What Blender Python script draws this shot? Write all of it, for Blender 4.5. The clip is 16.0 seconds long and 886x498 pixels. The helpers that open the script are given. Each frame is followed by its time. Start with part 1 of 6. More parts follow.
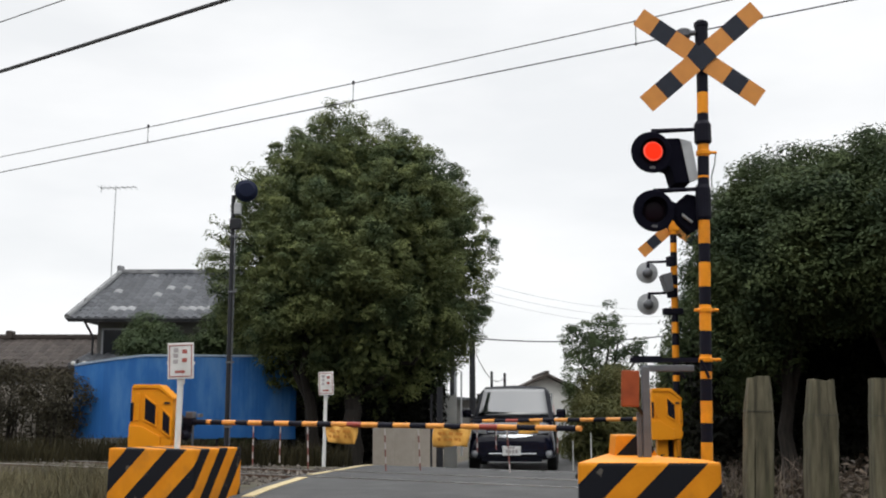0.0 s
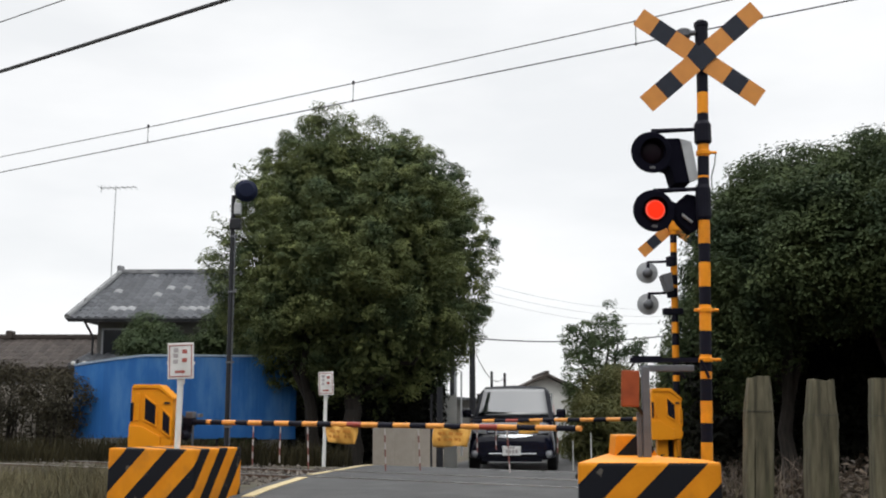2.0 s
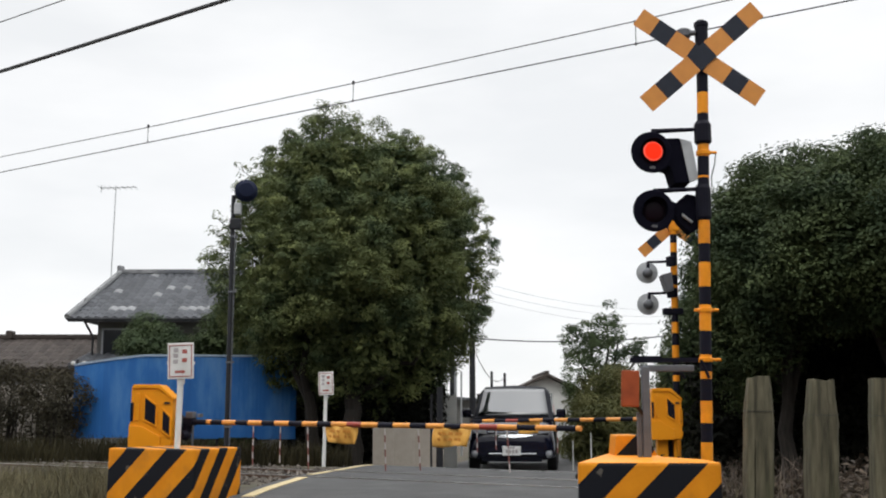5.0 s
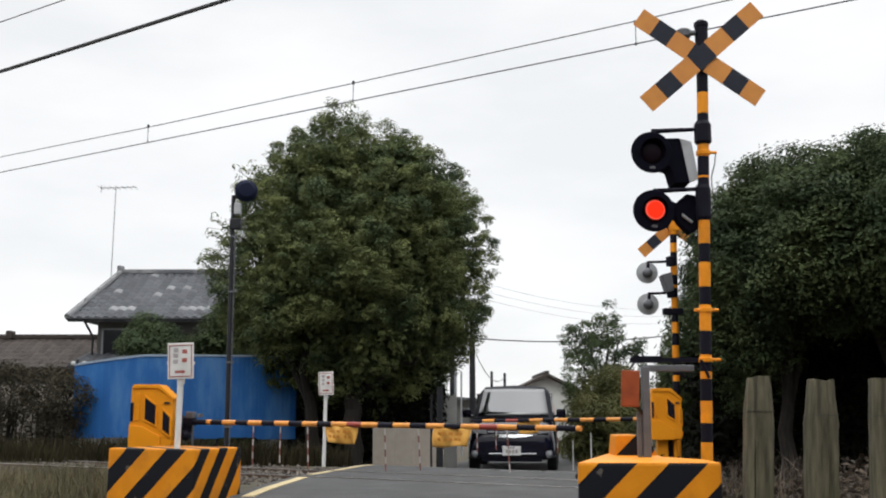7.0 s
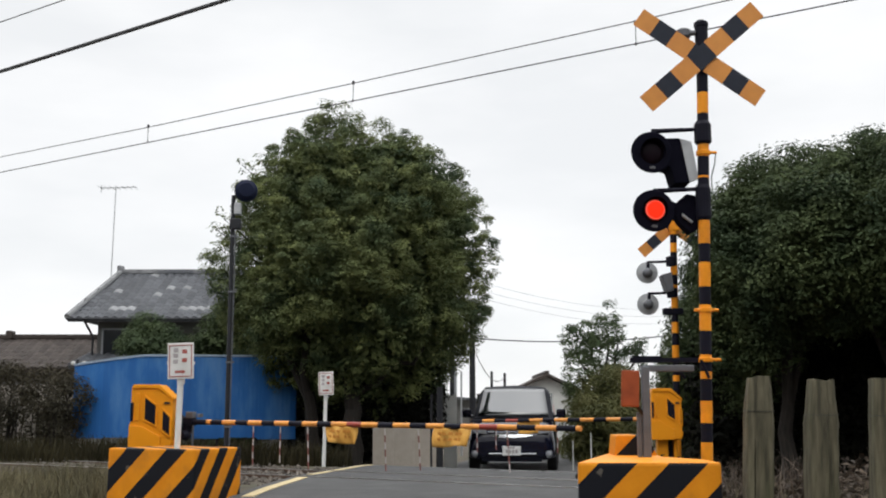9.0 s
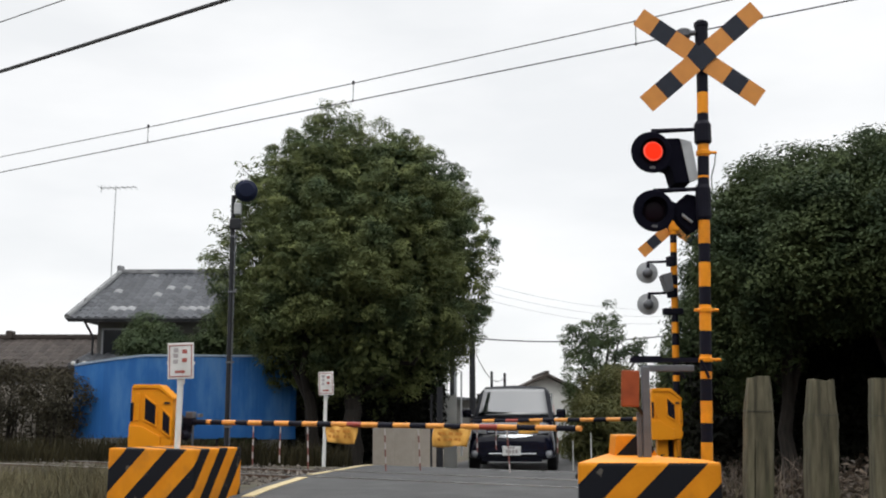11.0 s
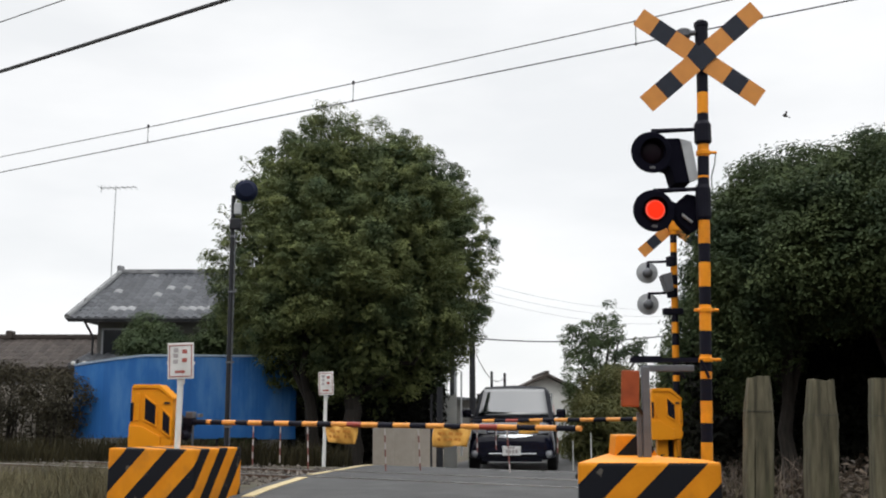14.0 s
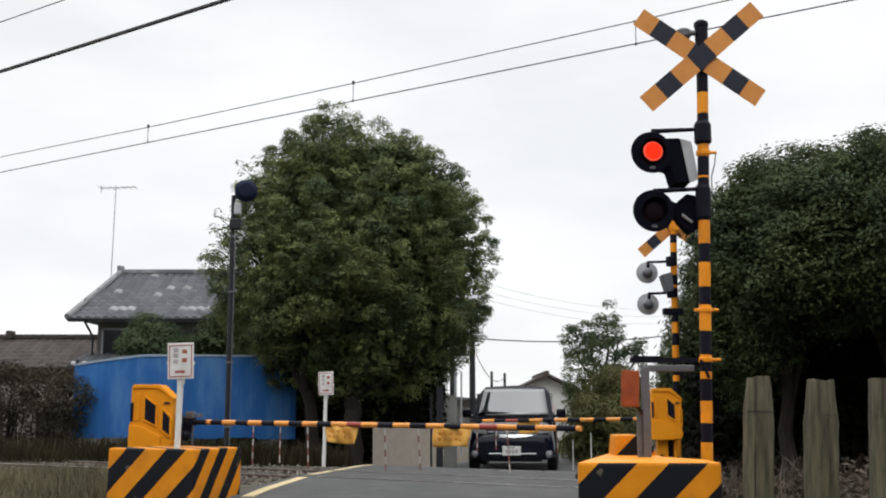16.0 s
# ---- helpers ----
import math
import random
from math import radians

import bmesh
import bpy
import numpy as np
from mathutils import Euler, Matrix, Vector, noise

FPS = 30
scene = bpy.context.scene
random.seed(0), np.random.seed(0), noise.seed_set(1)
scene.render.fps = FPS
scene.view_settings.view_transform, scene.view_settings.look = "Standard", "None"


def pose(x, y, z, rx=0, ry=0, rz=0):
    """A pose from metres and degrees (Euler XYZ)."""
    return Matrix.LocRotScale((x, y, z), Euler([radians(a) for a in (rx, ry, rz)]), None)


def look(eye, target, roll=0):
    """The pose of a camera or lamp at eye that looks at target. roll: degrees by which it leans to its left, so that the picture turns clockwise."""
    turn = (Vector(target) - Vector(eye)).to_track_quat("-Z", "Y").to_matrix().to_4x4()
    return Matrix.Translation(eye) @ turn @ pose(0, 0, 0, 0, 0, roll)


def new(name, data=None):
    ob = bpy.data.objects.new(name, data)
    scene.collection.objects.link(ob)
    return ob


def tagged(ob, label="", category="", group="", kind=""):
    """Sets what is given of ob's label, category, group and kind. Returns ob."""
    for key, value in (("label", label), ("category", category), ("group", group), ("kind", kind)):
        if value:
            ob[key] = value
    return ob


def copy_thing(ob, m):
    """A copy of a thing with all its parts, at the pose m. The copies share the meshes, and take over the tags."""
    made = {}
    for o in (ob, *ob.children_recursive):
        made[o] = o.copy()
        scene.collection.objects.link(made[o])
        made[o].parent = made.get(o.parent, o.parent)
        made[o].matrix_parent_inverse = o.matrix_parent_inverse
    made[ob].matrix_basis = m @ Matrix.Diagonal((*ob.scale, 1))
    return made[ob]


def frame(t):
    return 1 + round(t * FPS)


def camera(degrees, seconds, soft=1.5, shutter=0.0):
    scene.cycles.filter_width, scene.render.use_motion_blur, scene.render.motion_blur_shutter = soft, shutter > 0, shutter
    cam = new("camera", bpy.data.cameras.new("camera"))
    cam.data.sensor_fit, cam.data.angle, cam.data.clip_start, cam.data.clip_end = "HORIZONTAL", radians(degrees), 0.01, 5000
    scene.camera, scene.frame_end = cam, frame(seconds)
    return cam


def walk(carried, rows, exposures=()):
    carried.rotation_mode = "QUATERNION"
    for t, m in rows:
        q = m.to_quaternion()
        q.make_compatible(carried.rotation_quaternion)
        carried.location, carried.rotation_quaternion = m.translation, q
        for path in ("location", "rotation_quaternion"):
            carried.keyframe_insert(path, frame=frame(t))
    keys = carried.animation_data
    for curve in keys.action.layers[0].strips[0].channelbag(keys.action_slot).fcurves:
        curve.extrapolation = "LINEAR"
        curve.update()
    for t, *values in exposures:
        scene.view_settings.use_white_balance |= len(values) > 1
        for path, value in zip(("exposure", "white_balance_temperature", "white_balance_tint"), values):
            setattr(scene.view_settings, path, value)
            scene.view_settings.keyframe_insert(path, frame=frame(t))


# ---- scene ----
# Still camera on a car's dashboard height, tilted up.
EYE = (0.0, 0.0, 1.2)
cam = camera(45.49, 16.0, soft=2.0)
walk(cam, [(0.0, pose(*EYE, 98.785, 0, 0)), (16.0, pose(*EYE, 98.785, 0, 0))],
     exposures=[(0.0, 0.0), (16.0, 0.0)])

# ---- overcast sky and a weak, wide sun ----
SUN_ELEVATION, SUN_TURN = 52, 200
world = bpy.data.worlds.new("overcast")
scene.world = world
world.use_nodes = True
wn, wl = world.node_tree.nodes, world.node_tree.links
wn.clear()
w_out = wn.new("ShaderNodeOutputWorld")
w_bg = wn.new("ShaderNodeBackground")
w_sky = wn.new("ShaderNodeTexSky")
w_sky.sky_type, w_sky.sun_disc = "NISHITA", False
w_sky.sun_elevation, w_sky.sun_rotation = radians(SUN_ELEVATION), radians(SUN_TURN)
w_scale = wn.new("ShaderNodeVectorMath")
w_scale.operation = "SCALE"
w_scale.inputs["Scale"].default_value = 0.10
wl.new(w_sky.outputs[0], w_scale.inputs[0])
w_co = wn.new("ShaderNodeTexCoord")
w_map = wn.new("ShaderNodeMapping")
w_map.inputs["Scale"].default_value = (1.0, 1.0, 3.2)
w_noise = wn.new("ShaderNodeTexNoise")
w_noise.inputs["Scale"].default_value = 3.0
w_noise.inputs["Detail"].default_value = 5.0
w_noise.inputs["Roughness"].default_value = 0.5
w_ramp = wn.new("ShaderNodeValToRGB")
w_ramp.color_ramp.elements[0].position, w_ramp.color_ramp.elements[1].position = 0.36, 0.62
w_ramp.color_ramp.elements[0].color = (0.93, 0.945, 0.96, 1)
w_ramp.color_ramp.elements[1].color = (1.06, 1.065, 1.07, 1)
wl.new(w_co.outputs["Generated"], w_map.inputs[0])
wl.new(w_map.outputs[0], w_noise.inputs["Vector"])
wl.new(w_noise.outputs[0], w_ramp.inputs[0])
w_mix = wn.new("ShaderNodeMixRGB")
w_mix.inputs[0].default_value = 0.93
wl.new(w_scale.outputs[0], w_mix.inputs[1])
wl.new(w_ramp.outputs[0], w_mix.inputs[2])
w_sep = wn.new("ShaderNodeSeparateXYZ")
wl.new(w_co.outputs["Generated"], w_sep.inputs[0])
w_up = wn.new("ShaderNodeMapRange")
w_up.interpolation_type = "SMOOTHSTEP"
for key, value in (("From Min", 0.36), ("From Max", 1.0), ("To Min", 1.0), ("To Max", 3.0)):
    w_up.inputs[key].default_value = value
wl.new(w_sep.outputs[2], w_up.inputs["Value"])
w_lift = wn.new("ShaderNodeVectorMath")
w_lift.operation = "SCALE"
wl.new(w_mix.outputs[0], w_lift.inputs[0])
wl.new(w_up.outputs[0], w_lift.inputs["Scale"])
wl.new(w_lift.outputs[0], w_bg.inputs[0])
w_bg.inputs[1].default_value = 1.0
wl.new(w_bg.outputs[0], w_out.inputs[0])
sun = new("sun", bpy.data.lights.new("sun", "SUN"))
sun.data.energy, sun.data.angle, sun.data.color = 0.5, radians(25), (1.0, 0.97, 0.93)
_d = Vector((math.sin(radians(SUN_TURN)) * math.cos(radians(SUN_ELEVATION)),
             math.cos(radians(SUN_TURN)) * math.cos(radians(SUN_ELEVATION)), math.sin(radians(SUN_ELEVATION))))
sun.matrix_world = look(_d * 50, (0, 0, 0))


# ---- materials ----
def mat(name, col, rough=0.6, metal=0.0, col2=None, scale=8.0, bump=0.0, bscale=None, dirt=0.0, dirtcol=(0.05, 0.04, 0.03),
        dscale=1.7, island=0.0, objrand=0.0, coords="Object", stretch=(1, 1, 1), spec=0.5, emit=None, estr=0.0):
    m = bpy.data.materials.new(name)
    m.use_nodes = True
    n, l = m.node_tree.nodes, m.node_tree.links
    b = n["Principled BSDF"]
    b.inputs["Roughness"].default_value, b.inputs["Metallic"].default_value = rough, metal
    b.inputs["Specular IOR Level"].default_value = spec
    tc = n.new("ShaderNodeTexCoord")
    mp = n.new("ShaderNodeMapping")
    mp.inputs["Scale"].default_value = stretch
    l.new(tc.outputs[coords], mp.inputs[0])
    nz = n.new("ShaderNodeTexNoise")
    nz.inputs["Scale"].default_value, nz.inputs["Detail"].default_value = scale, 6
    l.new(mp.outputs[0], nz.inputs["Vector"])
    col2 = col2 or tuple(c * 0.8 for c in col)
    rp = n.new("ShaderNodeValToRGB")
    rp.color_ramp.elements[0].position, rp.color_ramp.elements[1].position = 0.35, 0.68
    rp.color_ramp.elements[0].color, rp.color_ramp.elements[1].color = (*col2, 1), (*col, 1)
    l.new(nz.outputs[0], rp.inputs[0])
    out = rp.outputs[0]
    if dirt:
        d = n.new("ShaderNodeTexNoise")
        d.inputs["Scale"].default_value, d.inputs["Detail"].default_value = dscale, 8
        d.inputs["Roughness"].default_value = 0.65
        l.new(mp.outputs[0], d.inputs["Vector"])
        dr = n.new("ShaderNodeValToRGB")
        dr.color_ramp.elements[0].position, dr.color_ramp.elements[1].position = 0.5, 0.72
        dr.color_ramp.elements[1].color = (dirt, dirt, dirt, 1)
        dr.color_ramp.elements[0].color = (0, 0, 0, 1)
        l.new(d.outputs[0], dr.inputs[0])
        mx = n.new("ShaderNodeMixRGB")
        l.new(dr.outputs[0], mx.inputs[0])
        l.new(out, mx.inputs[1])
        mx.inputs[2].default_value = (*dirtcol, 1)
        out = mx.outputs[0]
    if island or objrand:
        g = n.new("ShaderNodeNewGeometry" if island else "ShaderNodeObjectInfo")
        hs = n.new("ShaderNodeHueSaturation")
        mr = n.new("ShaderNodeMapRange")
        k = island or objrand
        mr.inputs["To Min"].default_value, mr.inputs["To Max"].default_value = 1 - k, 1 + k
        l.new(g.outputs["Random Per Island" if island else "Random"], mr.inputs["Value"])
        l.new(mr.outputs[0], hs.inputs["Value"])
        l.new(out, hs.inputs["Color"])
        out = hs.outputs[0]
    l.new(out, b.inputs["Base Color"])
    if bump:
        bz = n.new("ShaderNodeTexNoise")
        bz.inputs["Scale"].default_value, bz.inputs["Detail"].default_value = bscale or scale * 4, 5
        l.new(mp.outputs[0], bz.inputs["Vector"])
        bp = n.new("ShaderNodeBump")
        bp.inputs["Strength"].default_value, bp.inputs["Distance"].default_value = bump, 0.01
        l.new(bz.outputs[0], bp.inputs["Height"])
        l.new(bp.outputs[0], b.inputs["Normal"])
    if emit:
        b.inputs["Emission Color"].default_value, b.inputs["Emission Strength"].default_value = (*emit, 1), estr
    return m


def hazard(name, a, bcoef, c, period, share=0.5, shift=0.0):
    """Orange paint with slanted black stripes, worn through in places."""
    m = mat(name, (0.72, 0.265, 0.013), 0.5, col2=(0.62, 0.22, 0.010), scale=5, bump=0.15, bscale=60, spec=0.15, dirt=0.55, dirtcol=(0.36, 0.15, 0.03), dscale=3.2)
    n, l = m.node_tree.nodes, m.node_tree.links
    b = n["Principled BSDF"]
    tc = n.new("ShaderNodeTexCoord")
    dot = n.new("ShaderNodeVectorMath")
    dot.operation = "DOT_PRODUCT"
    dot.inputs[1].default_value = (a / period, bcoef / period, c / period)
    l.new(tc.outputs["Object"], dot.inputs[0])
    ad = n.new("ShaderNodeMath")
    ad.inputs[1].default_value = shift
    l.new(dot.outputs["Value"], ad.inputs[0])
    fr = n.new("ShaderNodeMath")
    fr.operation = "FRACT"
    l.new(ad.outputs[0], fr.inputs[0])
    gt = n.new("ShaderNodeMath")
    gt.operation = "LESS_THAN"
    gt.inputs[1].default_value = share
    l.new(fr.outputs[0], gt.inputs[0])
    wz = n.new("ShaderNodeTexNoise")
    wz.inputs["Scale"].default_value, wz.inputs["Detail"].default_value = 9, 8
    l.new(tc.outputs["Object"], wz.inputs["Vector"])
    wr = n.new("ShaderNodeValToRGB")
    wr.color_ramp.elements[0].position, wr.color_ramp.elements[1].position = 0.66, 0.70
    wr.color_ramp.elements[0].color, wr.color_ramp.elements[1].color = (0.009, 0.010, 0.014, 1), (0.10, 0.09, 0.075, 1)
    l.new(wz.outputs[0], wr.inputs[0])
    mx = n.new("ShaderNodeMixRGB")
    l.new(gt.outputs[0], mx.inputs[0])
    l.new(b.inputs["Base Color"].links[0].from_socket, mx.inputs[1])
    l.new(wr.outputs[0], mx.inputs[2])
    l.new(mx.outputs[0], b.inputs["Base Color"])
    return m


def leaf_mat(name, dark, light, rough=0.6):
    m = mat(name, light, rough, col2=dark, scale=1.5, island=0.08, spec=0.08)
    n, l = m.node_tree.nodes, m.node_tree.links
    b, o = n["Principled BSDF"], n["Material Output"]
    tr = n.new("ShaderNodeBsdfTranslucent")
    l.new(b.inputs["Base Color"].links[0].from_socket, tr.inputs[0])
    ms = n.new("ShaderNodeMixShader")
    ms.inputs[0].default_value = 0.22
    l.new(b.outputs[0], ms.inputs[1])
    l.new(tr.outputs[0], ms.inputs[2])
    l.new(ms.outputs[0], o.inputs["Surface"])
    return m


M_ORANGE = mat("orange_paint", (0.84, 0.31, 0.016), 0.45, col2=(0.70, 0.245, 0.012), scale=6, spec=0.2, dirt=0.35, dirtcol=(0.2, 0.09, 0.03), dscale=4)
M_CABINET = mat("cabinet_yellow", (0.78, 0.295, 0.009), 0.45, col2=(0.68, 0.25, 0.008), scale=3, spec=0.2, dirt=0.25, dirtcol=(0.25, 0.11, 0.03), dscale=3)
M_BLACK = mat("black_paint", (0.007, 0.007, 0.013), 0.5, col2=(0.010, 0.010, 0.017), scale=10, bump=0.05, spec=0.09)
M_SIGNBLACK = mat("sign_black", (0.020, 0.024, 0.036), 0.5, scale=10, spec=0.2)
M_SIGNORANGE = mat("sign_orange", (0.60, 0.235, 0.035), 0.5, col2=(0.52, 0.20, 0.03), scale=7)
M_RED = mat("red_tape", (0.30, 0.035, 0.02), 0.4, scale=12)
M_STRIPRED = mat("strip_red", (0.20, 0.065, 0.055), 0.6, scale=12)
M_RODYELLOW = mat("rod_yellow", (0.72, 0.29, 0.04), 0.4, col2=(0.55, 0.21, 0.03), scale=9)
M_WHITE = mat("white_paint", (0.72, 0.72, 0.70), 0.45, col2=(0.60, 0.60, 0.58), scale=6, dirt=0.3, dirtcol=(0.3, 0.28, 0.24))
M_PALE = mat("pale_strip", (0.48, 0.43, 0.41), 0.6, scale=9)
M_GREY = mat("grey_steel", (0.125, 0.13, 0.145), 0.5, metal=0.2, col2=(0.09, 0.095, 0.105), scale=7, dirt=0.3, dirtcol=(0.14, 0.08, 0.05))
M_SILVER = mat("galvanised", (0.42, 0.43, 0.44), 0.42, metal=0.5, col2=(0.32, 0.33, 0.34), scale=8)
M_DARKPOLE = mat("dark_pole", (0.022, 0.023, 0.027), 0.5, metal=0.1, scale=8, spec=0.25)
M_RUST = mat("rust_red", (0.29, 0.068, 0.024), 0.6, spec=0.2, col2=(0.21, 0.05, 0.02), scale=10)
M_DISC = mat("disc_black", (0.006, 0.006, 0.011), 0.8, col2=(0.008, 0.008, 0.014), scale=9, spec=0.01)
M_LENS_OFF = mat("lens_dark_red", (0.009, 0.005, 0.008), 0.35, col2=(0.007, 0.005, 0.007), scale=5, spec=0.05)
M_LENS_ON = mat("lens_lit", (0.1, 0.004, 0.002), 0.6, spec=0.05, emit=(1.0, 0.030, 0.008), estr=1.15)
M_LENS_RIM = mat("lens_halo", (0.3, 0.02, 0.01), 0.4, emit=(1.0, 0.10, 0.06), estr=0.8)
M_WOOD = mat("old_sleeper_wood", (0.128, 0.114, 0.072), 0.9, col2=(0.040, 0.036, 0.020), scale=5, bump=0.9, bscale=22, stretch=(5, 5, 0.7),
             dirt=0.85, dirtcol=(0.056, 0.060, 0.026), dscale=2.2, objrand=0.15)
M_ASPHALT = mat("asphalt", (0.084, 0.084, 0.084), 0.9, spec=0.25, col2=(0.058, 0.058, 0.058), scale=2.2, bump=0.3, bscale=90,
                dirt=0.5, dirtcol=(0.052, 0.051, 0.050), dscale=0.9)
M_LINE = mat("faded_yellow_line", (0.55, 0.47, 0.30), 0.8, col2=(0.47, 0.36, 0.17), scale=14, dirt=0.45, dirtcol=(0.2, 0.17, 0.12), dscale=6)
M_WLINE = mat("faded_white_line", (0.26, 0.26, 0.26), 0.8, scale=14, dirt=0.85, dirtcol=(0.11, 0.11, 0.112), dscale=5)
M_GROUND = mat("soil_and_litter", (0.085, 0.064, 0.042), 0.95, col2=(0.042, 0.034, 0.024), scale=3.5, bump=0.8, bscale=22, coords="Object",
               dirt=0.7, dirtcol=(0.045, 0.055, 0.022), dscale=0.8)
M_RAIL = mat("rail_steel", (0.13, 0.085, 0.06), 0.55, metal=0.5, scale=10)
M_RAILTOP = mat("rail_top", (0.45, 0.44, 0.43), 0.3, metal=0.9, scale=10)
M_SLEEPER = mat("sleeper_concrete", (0.20, 0.185, 0.16), 0.9, scale=7)
M_STONE = mat("ballast_stone", (0.12, 0.102, 0.085), 0.9, col2=(0.07, 0.06, 0.05), scale=6, island=0.5)
M_DRYGRASS = mat("dry_grass", (0.15, 0.125, 0.065), 0.85, col2=(0.07, 0.065, 0.032), scale=1.4, island=0.45)
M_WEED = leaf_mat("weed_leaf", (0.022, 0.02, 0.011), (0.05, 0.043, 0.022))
M_LITTER = mat("dead_leaf", (0.078, 0.055, 0.037), 0.9, col2=(0.034, 0.025, 0.017), scale=3, island=0.55)
M_LEAF_A = leaf_mat("leaf_big_tree", (0.047, 0.072, 0.038), (0.186, 0.208, 0.079))
M_LEAF_B = leaf_mat("leaf_dark_tree", (0.030, 0.047, 0.025), (0.088, 0.112, 0.047))
# near-black leaf colour: the shade beneath the trees is put into it
M_LEAF_SHADED = leaf_mat("undergrowth", (0.008, 0.009, 0.007), (0.016, 0.016, 0.011))
M_LEAF_C = leaf_mat("leaf_far_tree", (0.042, 0.064, 0.034), (0.086, 0.114, 0.052))
M_LEAF_D = leaf_mat("leaf_brown_hedge", (0.036, 0.033, 0.022), (0.068, 0.058, 0.038))
M_LEAF_E = leaf_mat("leaf_roadside", (0.045, 0.052, 0.020), (0.115, 0.110, 0.042))
M_BARK = mat("bark", (0.022, 0.017, 0.013), 0.95, col2=(0.011, 0.009, 0.007), scale=9, bump=0.8, bscale=30, stretch=(3, 3, 0.7))
M_BLUE = mat("blue_sheet", (0.026, 0.135, 0.37), 0.6, spec=0.2, col2=(0.018, 0.10, 0.30), scale=1.1, stretch=(2, 2, 0.5), dirt=0.8,
             dirtcol=(0.10, 0.22, 0.42), dscale=1.1, objrand=0.12)
M_BLUETRIM = mat("blue_trim", (0.30, 0.38, 0.48), 0.5, scale=5)
M_TILE = mat("roof_tile_grey", (0.095, 0.10, 0.11), 0.7, spec=0.25, col2=(0.06, 0.063, 0.07), scale=1.6, dirt=0.6, dirtcol=(0.27, 0.27, 0.27), dscale=1.3,
             objrand=0.22)
M_TILEPALE = mat("worn_pale_tile", (0.26, 0.265, 0.27), 0.8, spec=0.2, scale=4, objrand=0.25)
M_TILEBROWN = mat("roof_tile_brown", (0.065, 0.054, 0.047), 0.8, spec=0.2, col2=(0.045, 0.037, 0.033), scale=2, objrand=0.2)
M_PLASTER = mat("house_plaster", (0.15, 0.147, 0.138), 0.9, col2=(0.11, 0.107, 0.10), scale=2, dirt=0.4, dirtcol=(0.1, 0.1, 0.09))
M_PLASTERPALE = mat("pale_plaster", (0.60, 0.60, 0.57), 0.9, scale=2, dirt=0.3, dirtcol=(0.35, 0.34, 0.3))
M_FRAME = mat("window_frame_grey", (0.33, 0.34, 0.36), 0.5, scale=6)
M_GLASS = mat("dark_window_glass", (0.02, 0.024, 0.03), 0.08, scale=3)
M_CONCRETE = mat("concrete_block", (0.27, 0.245, 0.215), 0.9, col2=(0.20, 0.18, 0.155), scale=3, bump=0.3, bscale=50, objrand=0.12,
                 dirt=0.5, dirtcol=(0.11, 0.095, 0.08), dscale=1.5)
M_CAR = mat("navy_car_paint", (0.006, 0.007, 0.018), 0.12, scale=3, spec=0.45)
M_CARDARK = mat("dark_pillar_paint", (0.006, 0.007, 0.012), 0.5, scale=3, spec=0.08)
M_CARGLASS = mat("car_glass", (0.02, 0.024, 0.026), 0.04, scale=3, spec=1.0)
M_CARGLASS.node_tree.nodes["Principled BSDF"].inputs["IOR"].default_value = 1.68
M_CHROME = mat("chrome", (0.75, 0.76, 0.78), 0.15, metal=1.0, scale=5)
M_LAMPGLASS = mat("headlamp_glass", (0.55, 0.57, 0.60), 0.12, metal=0.5, scale=14)
M_TYRE = mat("tyre", (0.018, 0.018, 0.019), 0.85, scale=12)
M_PLATE = mat("plate_white", (0.80, 0.80, 0.79), 0.5, scale=12)
M_INK = mat("faded_ink", (0.40, 0.37, 0.37), 0.7, scale=12)
M_INKRED = mat("red_ink", (0.36, 0.09, 0.07), 0.7, scale=12)
M_CLOTH = mat("yellow_banner", (0.66, 0.35, 0.06), 0.7, col2=(0.56, 0.27, 0.04), scale=7, dirt=0.35, dirtcol=(0.72, 0.50, 0.19), dscale=9)
M_CLOTHINK = mat("banner_ink", (0.56, 0.22, 0.03), 0.8, scale=10)
M_WIRE = mat("wire", (0.06, 0.06, 0.065), 0.5, metal=0.4, scale=5)
M_BIRD = mat("bird_feather", (0.04, 0.038, 0.036), 0.8, scale=20)


# ---- shape helpers ----
def thing(name, loc, rz=0.0, label="", category="", group="", kind=""):
    ob = new(name)
    ob.matrix_basis = pose(*loc, 0, 0, rz)
    return tagged(ob, label, category, group, kind)


def part(name, bm, material, parent, label="", smooth=False):
    me = bpy.data.meshes.new(name)
    for f in bm.faces:
        f.smooth = smooth
    bm.to_mesh(me)
    bm.free()
    for m in (material if isinstance(material, (list, tuple)) else [material]):
        me.materials.append(m)
    ob = new(name, me)
    ob.parent = parent
    return tagged(ob, label)


def raw(name, verts, faces, material, parent=None, label=""):
    me = bpy.data.meshes.new(name)
    me.from_pydata(verts, [], faces)
    me.materials.append(material)
    ob = new(name, me)
    ob.parent = parent
    return tagged(ob, label)


def box(bm, size, loc=(0, 0, 0), rot=(0, 0, 0), mi=0, bevel=0.0):
    r = bmesh.ops.create_cube(bm, size=1, matrix=pose(*loc, *rot) @ Matrix.Diagonal((*size, 1)))
    fs = list({f for v in r["verts"] for f in v.link_faces})
    for f in fs:
        f.material_index = mi
    if bevel:
        es = list({e for v in r["verts"] for e in v.link_edges})
        o = bmesh.ops.bevel(bm, geom=es, offset=bevel, segments=2, affect="EDGES", profile=0.6)
        for f in o["faces"]:
            f.material_index = mi
    return bm


